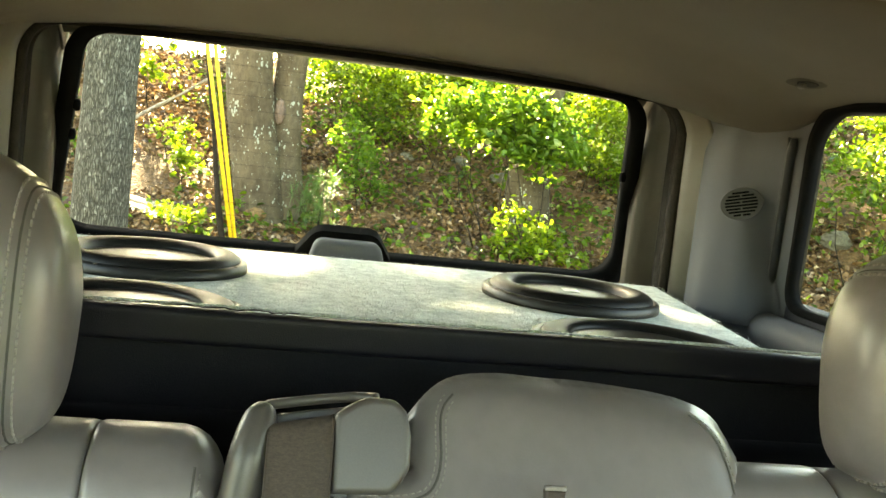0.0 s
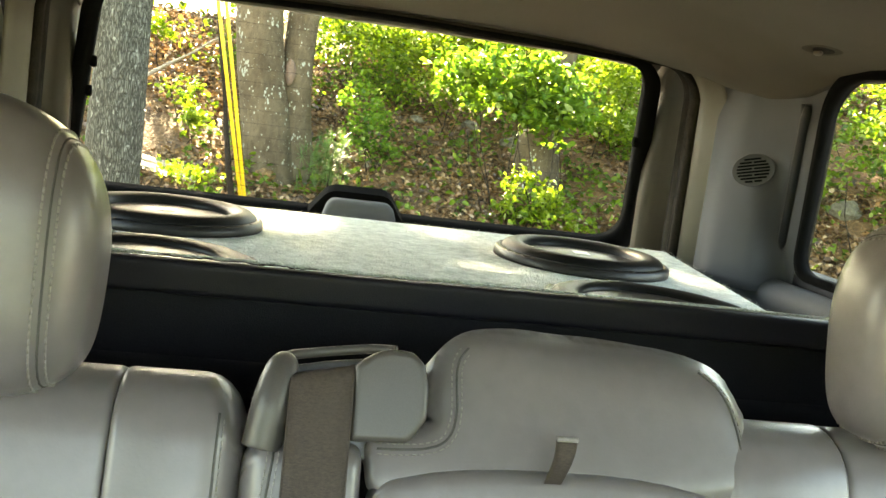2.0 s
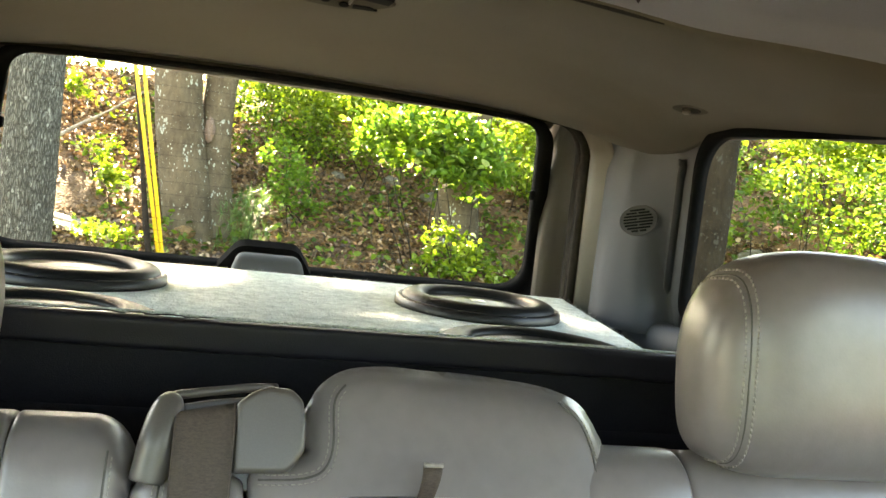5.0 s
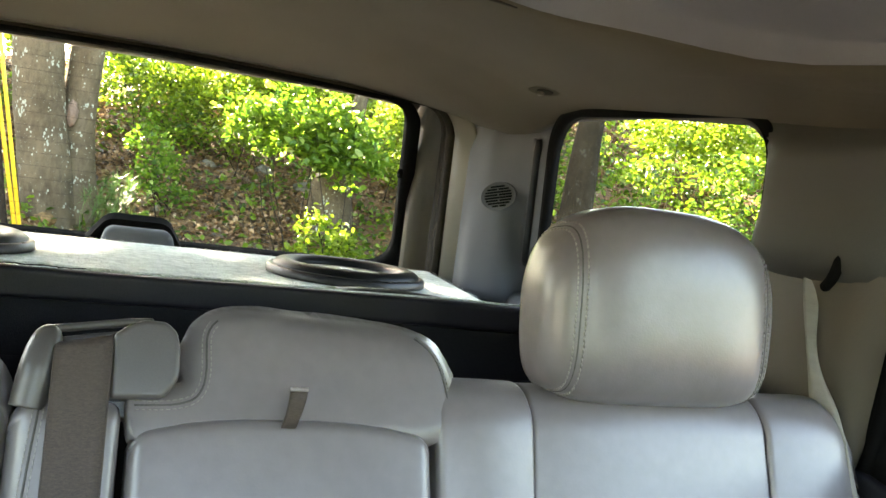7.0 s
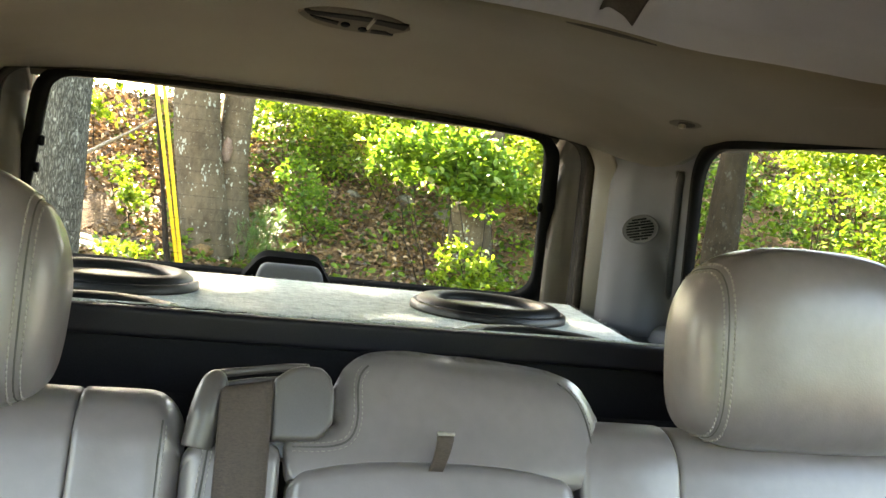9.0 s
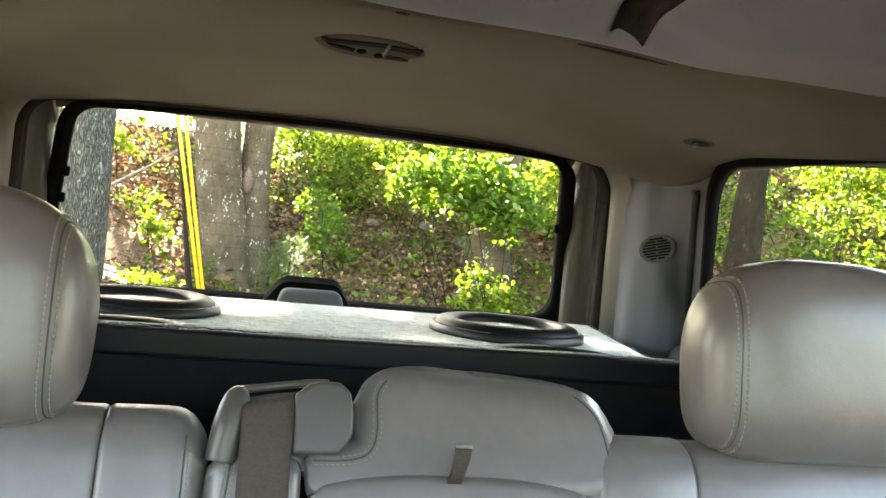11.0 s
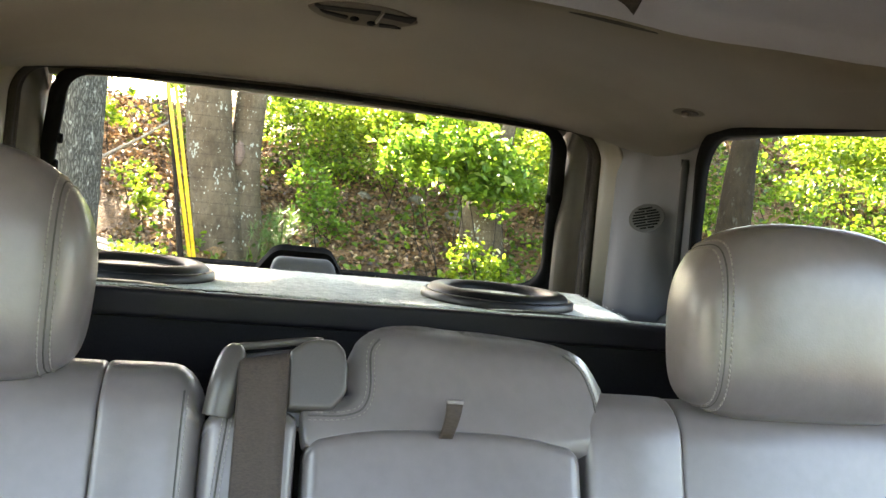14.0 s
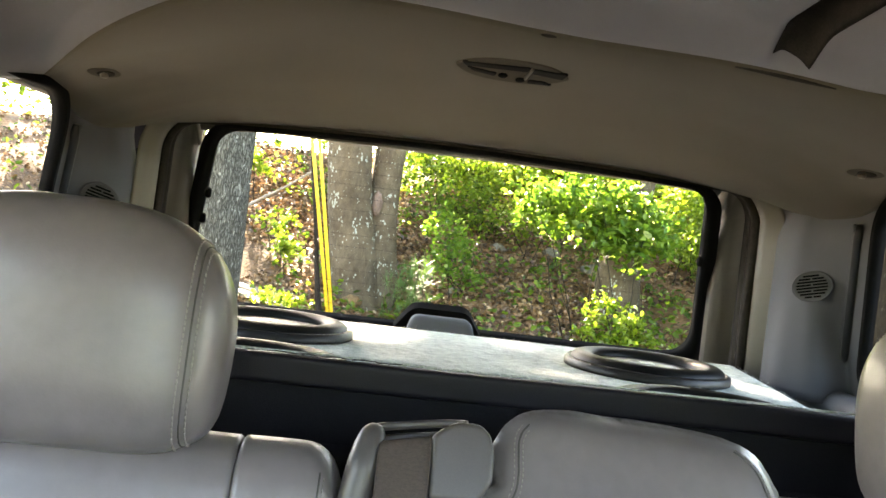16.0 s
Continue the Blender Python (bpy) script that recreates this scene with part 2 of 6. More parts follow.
def mottled_bark(name, dark, light, lichen):
    """Smooth brown bark: upright streaks, small pale lichen spots."""
    m, nt, b = material(name)
    tc = nt.nodes.new("ShaderNodeTexCoord")
    mp = nt.nodes.new("ShaderNodeMapping")
    mp.inputs["Scale"].default_value = (1, 1, 0.34)
    nt.links.new(tc.outputs["Object"], mp.inputs[0])
    n1, n2 = nt.nodes.new("ShaderNodeTexNoise"), nt.nodes.new("ShaderNodeTexNoise")
    n1.inputs["Scale"].default_value, n1.inputs["Detail"].default_value, n1.inputs["Roughness"].default_value = 38.0, 8, 0.68
    n2.inputs["Scale"].default_value, n2.inputs["Detail"].default_value = 5.0, 4
    nt.links.new(mp.outputs[0], n1.inputs["Vector"])
    nt.links.new(tc.outputs["Object"], n2.inputs["Vector"])
    add = nt.nodes.new("ShaderNodeMath")
    add.operation = "ADD"
    nt.links.new(n1.outputs[0], add.inputs[0])
    nt.links.new(n2.outputs[0], add.inputs[1])
    ramp = nt.nodes.new("ShaderNodeValToRGB")
    ramp.color_ramp.elements[0].position, ramp.color_ramp.elements[1].position = 0.34, 0.68
    ramp.color_ramp.elements[0].color, ramp.color_ramp.elements[1].color = (*dark, 1), (*light, 1)
    half = nt.nodes.new("ShaderNodeMath")
    half.operation = "MULTIPLY"
    half.inputs[1].default_value = 0.5
    nt.links.new(add.outputs[0], half.inputs[0])
    nt.links.new(half.outputs[0], ramp.inputs[0])
    v = nt.nodes.new("ShaderNodeTexVoronoi")
    v.inputs["Scale"].default_value = 40.0
    mp2 = nt.nodes.new("ShaderNodeMapping")
    mp2.inputs["Scale"].default_value = (1, 1, 0.6)
    nt.links.new(tc.outputs["Object"], mp2.inputs[0])
    nt.links.new(mp2.outputs[0], v.inputs["Vector"])
    n3 = nt.nodes.new("ShaderNodeTexNoise")
    n3.inputs["Scale"].default_value, n3.inputs["Detail"].default_value = 9.0, 5
    nt.links.new(tc.outputs["Object"], n3.inputs["Vector"])
    lim = nt.nodes.new("ShaderNodeMapRange")
    lim.inputs["From Min"].default_value, lim.inputs["From Max"].default_value = 0.47, 0.66
    lim.inputs["To Min"].default_value, lim.inputs["To Max"].default_value = 0.0, 0.44
    nt.links.new(n3.outputs[0], lim.inputs[0])
    less = nt.nodes.new("ShaderNodeMath")
    less.operation = "LESS_THAN"
    nt.links.new(v.outputs["Distance"], less.inputs[0])
    nt.links.new(lim.outputs[0], less.inputs[1])
    mx = nt.nodes.new("ShaderNodeMix")
    mx.data_type = "RGBA"
    nt.links.new(less.outputs[0], mx.inputs[0])
    nt.links.new(ramp.outputs[0], mx.inputs[6])
    mx.inputs[7].default_value = (*lichen, 1)
    nt.links.new(mx.outputs[2], b.inputs["Base Color"])
    b.inputs["Roughness"].default_value = 0.95
    b.inputs["Specular IOR Level"].default_value = 0.1
    bp = nt.nodes.new("ShaderNodeBump")
    bp.inputs["Strength"].default_value, bp.inputs["Distance"].default_value = 0.7, 0.015
    nt.links.new(n1.outputs[0], bp.inputs["Height"])
    nt.links.new(bp.outputs[0], b.inputs["Normal"])
    return m


BARK_GREY = bark_material("grey_furrowed_bark", (0.026, 0.026, 0.020), (0.115, 0.115, 0.095), (0.19, 0.195, 0.165), -0.02, 115.0, 0.2)
BARK_BROWN = mottled_bark("brown_mottled_bark", (0.058, 0.043, 0.027), (0.150, 0.116, 0.074), (0.30, 0.31, 0.25))
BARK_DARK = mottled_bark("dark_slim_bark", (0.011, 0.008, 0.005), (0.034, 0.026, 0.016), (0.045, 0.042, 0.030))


from mathutils import geometry
from mathutils.bvhtree import BVHTree


# ---- mesh helpers ----
def part(name, bm, mat, parent=None, label="", smooth=True):
    me = bpy.data.meshes.new(name)
    bm.normal_update()
    bm.to_mesh(me)
    bm.free()
    return part_mesh(name, me, mat, parent, label, smooth)


def part_mesh(name, me, mat, parent=None, label="", smooth=True):
    me.materials.append(mat)
    if smooth:
        me.shade_smooth()
    ob = new(name, me)
    if parent:
        ob.parent = parent
    if label:
        ob["label"] = label
    return ob


def thing(name, label, category, at=(0, 0, 0), group="", kind=""):
    ob = new(name)
    ob.location = at
    ob.empty_display_size = 0.05
    return tagged(ob, label, category, group, kind)


def raw(name, verts, faces):
    me = bpy.data.meshes.new(name)
    me.from_pydata([tuple(v) for v in verts], [], faces)
    me.update()
    return me


def axis_steps(half, r, mid, corner):
    inner = half - r
    a = [half - r * (1 - math.sin(radians(90 * k / corner))) for k in range(corner + 1)]
    m = [inner * (2 * k / mid - 1) for k in range(1, mid)]
    return [-v for v in reversed(a)] + m + a


def rbox(w, d, h, r, mid=4, corner=4, shape=None):
    """A box with rounded edges, centred; shape(v) bends it."""
    r = min(r, w / 2 * 0.98, d / 2 * 0.98, h / 2 * 0.98)
    halves = (w / 2, d / 2, h / 2)
    steps = [axis_steps(hv, r, mid, corner) for hv in halves]
    bm = bmesh.new()
    seen = {}

    def vert(p):
        key = tuple(round(c, 6) for c in p)
        if key not in seen:
            q = Vector([max(-(hv - r), min(hv - r, c)) for c, hv in zip(p, halves)])
            dv = Vector(p) - q
            o = q + dv.normalized() * r if dv.length > 1e-9 else q
            seen[key] = bm.verts.new(shape(o) if shape else o)
        return seen[key]

    for ax in range(3):
        u, v = (ax + 1) % 3, (ax + 2) % 3
        for sgn in (-1, 1):
            for i in range(len(steps[u]) - 1):
                for j in range(len(steps[v]) - 1):
                    quad = []
                    for a, b in ((i, j), (i + 1, j), (i + 1, j + 1), (i, j + 1)):
                        p = [0, 0, 0]
                        p[ax], p[u], p[v] = sgn * halves[ax], steps[u][a], steps[v][b]
                        quad.append(vert(p))
                    quad = quad if sgn > 0 else quad[::-1]
                    if len(set(quad)) >= 3:
                        try:
                            bm.faces.new(list(dict.fromkeys(quad)))
                        except ValueError:
                            pass
    return bm


def moved(bm, m):
    bmesh.ops.transform(bm, matrix=m, verts=bm.verts)
    return bm


def joined(*bms):
    out = bmesh.new()
    for b in bms:
        me = bpy.data.meshes.new("tmp")
        b.to_mesh(me)
        b.free()
        out.from_mesh(me)
        bpy.data.meshes.remove(me)
    return out


def tube(path, radius, n=8, closed=False, flat=1.0):
    """A tube along points; radius a number or one for each point."""
    bm = bmesh.new()
    rings = []
    pts = [Vector(p) for p in path]
    up = Vector((0.31, 0.22, 0.92)).normalized()
    for k, p in enumerate(pts):
        a = pts[k - 1] if (k or closed) else pts[k]
        b = pts[(k + 1) % len(pts)] if (k < len(pts) - 1 or closed) else pts[k]
        t = (b - a).normalized()
        s = t.cross(up)
        s = s.normalized() if s.length > 1e-4 else Vector((1, 0, 0))
        q = s.cross(t).normalized()
        rad = radius[k] if isinstance(radius, (list, tuple)) else radius
        rings.append([bm.verts.new(p + s * rad * math.cos(math.tau * i / n) + q * rad * flat * math.sin(math.tau * i / n)) for i in range(n)])
    pairs = list(zip(rings, rings[1:])) + ([(rings[-1], rings[0])] if closed else [])
    for a, b in pairs:
        for i in range(n):
            bm.faces.new((a[i], a[(i + 1) % n], b[(i + 1) % n], b[i]))
    if not closed:
        bm.faces.new(rings[0][::-1])
        bm.faces.new(rings[-1])
    return bm


def slab(outline, depth, r, seg=5, m=None, thin=None):
    """A cushion-like slab: outline in x and z, front towards -y with its rim rounded by r."""
    bm = bmesh.new()
    pts = [Vector((p[0], p[1])) for p in outline]
    n = len(pts)
    area = sum(pts[i].x * pts[(i + 1) % n].y - pts[(i + 1) % n].x * pts[i].y for i in range(n))
    if area < 0:
        pts.reverse()
    nor = []
    for i in range(n):
        t = (pts[(i + 1) % n] - pts[i - 1]).normalized()
        nor.append(Vector((-t.y, t.x)))
    rings = []
    back = [bm.verts.new((p.x, depth, p.y)) for p in pts]
    rings.append(back)
    for k in range(seg + 1):
        a = radians(90 * k / seg)
        rs = [r * (thin(p.x, p.y) if thin else 1.0) for p in pts]
        rings.append([bm.verts.new((p.x + q.x * s * (1 - math.cos(a)), s * (1 - math.sin(a)), p.y + q.y * s * (1 - math.cos(a)))) for p, q, s in zip(pts, nor, rs)])
    rs = [r * (thin(p.x, p.y) if thin else 1.0) for p in pts]
    rings.append([bm.verts.new((p.x + q.x * s * 1.25, 0.0, p.y + q.y * s * 1.25)) for p, q, s in zip(pts, nor, rs)])
    for a, b in zip(rings, rings[1:]):
        for i in range(n):
            bm.faces.new((a[i], a[(i + 1) % n], b[(i + 1) % n], b[i]))
    bm.faces.new(rings[-1])
    bm.faces.new(back[::-1])
    bmesh.ops.triangulate(bm, faces=[f for f in bm.faces if len(f.verts) > 4])
    if m:
        moved(bm, m)
    return bm


def pillow(outline, depth, r, step, m, thin):
    """A padded cushion: outline in x and z, its face rounded by how far each point lies from the rim."""
    rim = [Vector((p[0], p[1])) for p in outline]
    n = len(rim)
    arr = np.array([(p.x, p.y) for p in rim])
    nxt = np.roll(arr, -1, 0)

    def away(q):
        d = nxt - arr
        u = np.clip(((q - arr) * d).sum(1) / (d * d).sum(1), 0, 1)
        dd = (((arr + d * u[:, None]) - q) ** 2).sum(1)
        k = int(dd.argmin())
        return math.sqrt(dd[k]), k

    def inside(q):
        a, b = arr, nxt
        cross = (a[:, 1] > q[1]) != (b[:, 1] > q[1])
        with np.errstate(divide="ignore", invalid="ignore"):
            xi = a[:, 0] + (q[1] - a[:, 1]) * (b[:, 0] - a[:, 0]) / (b[:, 1] - a[:, 1])
        return (cross & (q[0] < xi)).sum() % 2 == 1

    pts = list(rim)
    lo, hi = arr.min(0), arr.max(0)
    for j in range(int((hi[1] - lo[1]) / step) + 1):
        for i in range(int((hi[0] - lo[0]) / step) + 1):
            q = np.array((lo[0] + (i + 0.5 * (j % 2)) * step, lo[1] + j * step))
            if inside(q) and away(q)[0] > step * 0.5:
                pts.append(Vector((float(q[0]), float(q[1]))))
    out = geometry.delaunay_2d_cdt(pts, [(k, (k + 1) % n) for k in range(n)], [], 1, 1e-7)
    bm = bmesh.new()
    vs = []
    for p in out[0]:
        d, k = away(np.array((p.x, p.y)))
        rr = r * sum(thin(*arr[(k + o) % n]) for o in range(-6, 7)) / 13
        d = min(d, rr)
        vs.append(bm.verts.new((p.x, rr * (1 - math.sqrt(max(0.0, 1 - (1 - d / rr) ** 2))), p.y)))
    for f in out[2]:
        if len(set(f)) == len(f):
            bm.faces.new([vs[k] for k in f])
    for _ in range(6):
        bmesh.ops.smooth_vert(bm, verts=bm.verts[:], factor=0.5, use_axis_y=True)
    edge = [e for e in bm.edges if e.is_boundary]
    wall = bmesh.ops.extrude_edge_only(bm, edges=edge)
    for v in wall["geom"]:
        if isinstance(v, bmesh.types.BMVert):
            v.co.y = depth
    bmesh.ops.recalc_face_normals(bm, faces=bm.faces[:])
    return moved(bm, m)


def inset_poly(poly, d):
    """A convex polygon moved in by d on every side."""
    out, n = [], len(poly)
    area = sum(poly[i][0] * poly[(i + 1) % n][1] - poly[(i + 1) % n][0] * poly[i][1] for i in range(n))
    s = 1 if area > 0 else -1
    for i in range(n):
        a, p, b = Vector(poly[i - 1]), Vector(poly[i]), Vector(poly[(i + 1) % n])
        u, v = (p - a).normalized(), (b - p).normalized()
        nu, nv = Vector((-u.y, u.x)) * s, Vector((-v.y, v.x)) * s
        m = (nu + nv).normalized()
        out.append(p + m * (d / max(0.3, m.dot(nu))))
    return out


def block(poly, depth, r, corner=0.004, seg=4, m=None):
    """A convex moulded block: polygon in x and z, front towards -y, all its edges rounded."""
    bm = bmesh.new()
    rings = []
    for y, ins in [(depth, 0.0)] + [(r * (1 - math.sin(radians(90 * k / seg))), r * (1 - math.cos(radians(90 * k / seg)))) for k in range(seg + 1)] + [(0.0, r * 1.15)]:
        loop = round_loop(inset_poly(poly, ins), max(corner - ins * 0.4, 0.0012), 4)
        rings.append([bm.verts.new((p.x, y, p.y)) for p in loop])
    n = len(rings[0])
    for a, b in zip(rings, rings[1:]):
        for i in range(n):
            bm.faces.new((a[i], a[(i + 1) % n], b[(i + 1) % n], b[i]))
    bm.faces.new(rings[-1])
    bm.faces.new(rings[0][::-1])
    bmesh.ops.recalc_face_normals(bm, faces=bm.faces[:])
    bmesh.ops.triangulate(bm, faces=[f for f in bm.faces if len(f.verts) > 4])
    if m:
        moved(bm, m)
    return bm


def smooth_loop(points, k=6):
    """A closed Catmull-Rom curve through points."""
    out, n = [], len(points)
    for i in range(n):
        p0, p1, p2, p3 = (Vector(points[(i + j - 1) % n]) for j in range(4))
        for s in range(k):
            t = s / k
            out.append(0.5 * (2 * p1 + (p2 - p0) * t + (2 * p0 - 5 * p1 + 4 * p2 - p3) * t * t + (3 * p1 - p0 - 3 * p2 + p3) * t ** 3))
    return out


def smooth_path(points, k=6):
    out, n = [], len(points)
    g = lambda i: Vector(points[max(0, min(n - 1, i))])
    for i in range(n - 1):
        p0, p1, p2, p3 = g(i - 1), g(i), g(i + 1), g(i + 2)
        for s in range(k):
            t = s / k
            out.append(0.5 * (2 * p1 + (p2 - p0) * t + (2 * p0 - 5 * p1 + 4 * p2 - p3) * t * t + (3 * p1 - p0 - 3 * p2 + p3) * t ** 3))
    return out + [g(n - 1)]


def round_loop(pts, radii, k=6):
    """A polygon with rounded corners, in two dimensions."""
    out, n = [], len(pts)
    for i in range(n):
        a, p, b = Vector(pts[i - 1]), Vector(pts[i]), Vector(pts[(i + 1) % n])
        r = radii[i] if isinstance(radii, (list, tuple)) else radii
        u, v = (a - p).normalized(), (b - p).normalized()
        s, e = p + u * r, p + v * r
        for j in range(k + 1):
            t = j / k
            out.append(s * (1 - t) ** 2 + p * 2 * t * (1 - t) + e * t * t)
    return out


def grid_solid(rows, offset):
    """The same, with the far face moved by one vector."""
    bm = bmesh.new()
    off = Vector(offset)
    g = [[bm.verts.new(p) for p in row] for row in rows]
    h = [[bm.verts.new(Vector(p) + off) for p in row] for row in rows]
    nr, nc = len(rows), len(rows[0])
    for i in range(nr - 1):
        for j in range(nc - 1):
            bm.faces.new((g[i][j], g[i][j + 1], g[i + 1][j + 1], g[i + 1][j]))
            bm.faces.new((h[i][j], h[i + 1][j], h[i + 1][j + 1], h[i][j + 1]))
    for i in range(nr - 1):
        bm.faces.new((g[i][0], g[i + 1][0], h[i + 1][0], h[i][0]))
        bm.faces.new((g[i][-1], h[i][-1], h[i + 1][-1], g[i + 1][-1]))
    for j in range(nc - 1):
        bm.faces.new((g[0][j], h[0][j], h[0][j + 1], g[0][j + 1]))
        bm.faces.new((g[-1][j], g[-1][j + 1], h[-1][j + 1], h[-1][j]))
    bmesh.ops.recalc_face_normals(bm, faces=bm.faces[:])
    return bm


def ring_band(outer, inner, place, thick):
    """A flat frame between two loops of equal length, laid by place(u, v, w)."""
    bm = bmesh.new()
    n = len(outer)
    vs = [[bm.verts.new(place(p[0], p[1], w)) for p in loop] for loop, w in ((outer, 0), (inner, 0), (inner, thick), (outer, thick))]
    for a in range(4):
        for i in range(n):
            bm.faces.new((vs[a][i], vs[a][(i + 1) % n], vs[(a + 1) % 4][(i + 1) % n], vs[(a + 1) % 4][i]))
    bmesh.ops.recalc_face_normals(bm, faces=bm.faces[:])
    return bm


# ---- the cabin: ceiling, walls, windows ----
def ramp01(a, b, v):
    t = max(0.0, min(1.0, (v - a) / (b - a)))
    return t * t * (3 - 2 * t)


def side_x(z):
    """The side trim's distance from the middle at a height."""
    return 0.75 + 0.25 * (1.448 - z) if z > 1.08 else 0.842 + 0.05 * (1.08 - z)


def window_rear_y(z):
    return 1.331 + 0.42 * (1.469 - z)


def glass_point(x, z, out=0.0):
    """A point on the tilted tailgate glass; out: metres towards the outside."""
    n = Vector((0, 1, 0.514)).normalized()
    return Vector((x, 1.95 - 0.514 * (z - 1.145), z)) + n * out


CREASE_X = (-0.76, -0.68, -0.575, -0.48, -0.38, -0.2, 0.0, 0.1, 0.2, 0.3, 0.37, 0.43, 0.50, 0.56, 0.60, 0.63, 0.66, 0.68, 0.69, 0.70, 0.76)
CREASE_Y = (1.21, 1.12, 1.02, 0.96, 0.945, 0.975, 1.02, 1.035, 1.03, 1.015, 1.00, 0.985, 0.955, 0.87, 0.79, 0.74, 0.66, 0.50, 0.20, -0.30, -1.0)


def crease_y(x):
    """How far back the crease across the headliner lies."""
    return sum(float(np.interp(x + d, CREASE_X, CREASE_Y)) for d in (-0.03, -0.015, 0.0, 0.015, 0.03)) / 5


def side_drop(y):
    return float(np.interp(y, (0.25, 0.43, 0.58, 0.7, 0.78, 0.93, 1.2, 1.32, 1.40, 1.50, 1.56, 1.62, 1.68, 1.74), (0.178, 0.207, 0.197, 0.186, 0.176, 0.156, 0.120, 0.118, 0.128, 0.128, 0.120, 0.102, 0.078, 0.050)))


def roof_z(x, y, front=None):
    ax = min(abs(x), 0.76)
    yc = crease_y(x)
    f = (ax / 0.742) ** 3.0
    spine = lambda v: 1.636 - 0.075 * (max(v, 0.7) - 1.0) - 0.12 * max(0.0, v - 1.15) ** 2
    if front is None:
        front = y < yc
    if not front:
        return spine(y) - side_drop(y) * f + 0.013 * math.exp(-max(0.0, y - yc) / 0.04) * (1 - ramp01(0.62, 0.74, ax))
    base = spine(yc) - side_drop(y) * f + 0.013 * (1 - ramp01(0.62, 0.74, ax))
    lift = 0.022 * ramp01(0.0, 0.10, yc - y) * (1 - ramp01(0.66, 0.74, ax))
    mid = 0.372 - 0.09 * max(0.0, min(0.5, 0.97 - y))
    well = 0.018 * ramp01(0.02, 0.12, yc - y) * (1 - ramp01(0.34, 0.43, ax)) + 0.065 * math.exp(-((ax - mid) / 0.024) ** 4) * ramp01(0.0, 0.13, yc - y)
    return base + lift + well


def build_ceiling():
    xs = sorted([x for x in (-0.749 + 1.498 * i / 152 for i in range(153)) if not 0.293 < abs(x) < 0.4245] + [s * (0.2975 + 0.0035 * i) for i in range(36) for s in (-1, 1)])
    rows = []
    for j in range(46):
        rows.append([(x, crease_y(x) + (1.742 - crease_y(x)) * j / 45, roof_z(x, crease_y(x) + (1.742 - crease_y(x)) * j / 45, False)) for x in xs])
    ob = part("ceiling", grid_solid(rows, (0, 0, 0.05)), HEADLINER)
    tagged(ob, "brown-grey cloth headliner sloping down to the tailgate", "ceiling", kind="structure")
    rows = []
    for j in range(70):
        u = (j / 69) ** 1.7
        row = []
        for x in xs:
            y = crease_y(x) - (crease_y(x) + 1.05) * u
            row.append((x, y, roof_z(x, y, True)))
        rows.append(row)
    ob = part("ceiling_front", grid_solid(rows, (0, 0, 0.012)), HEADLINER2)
    tagged(ob, "grey cloth headliner, skylight in its colour, with a long recessed panel", "ceiling", kind="structure")
    # dark strip laid along the groove to paint its shade
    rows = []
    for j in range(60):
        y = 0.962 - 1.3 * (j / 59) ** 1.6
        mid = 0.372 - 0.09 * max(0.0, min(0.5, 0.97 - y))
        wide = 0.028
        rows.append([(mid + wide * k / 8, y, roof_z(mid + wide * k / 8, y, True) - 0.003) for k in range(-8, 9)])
    part("channel_shade", grid_solid(rows, (0, 0, 0.003)), FITTING, ob, "dark strip painting the shade in the long ceiling channel")


build_ceiling()


def window_loop(grow=0.0):
    """The quarter window's outline as y and z."""
    g = grow
    pts = [(0.704 - g, 1.478 + g), (0.785 - g, 1.135 - g), (window_rear_y(1.135) + g * 1.1, 1.135 - g), (window_rear_y(1.495) + g * 0.9, 1.495 + g)]
    return round_loop(pts, [0.075, 0.06, 0.06, 0.095], 12)


def door_loop(grow=0.0):
    g = grow
    pts = [(-0.35 - g, 1.487 + g), (-0.35 - g, 1.05 - g), (0.515 + g, 1.05 - g), (0.39 + g, 1.487 + g)]
    return round_loop(pts, [0.05, 0.04, 0.04, 0.05], 7)


def front_loop(grow=0.0):
    g = grow
    pts = [(-0.95 - g, 1.487 + g), (-1.35 - g, 1.05 - g), (-0.46 + g, 1.05 - g), (-0.46 + g, 1.487 + g)]
    return round_loop(pts, [0.05, 0.04, 0.04, 0.05], 7)


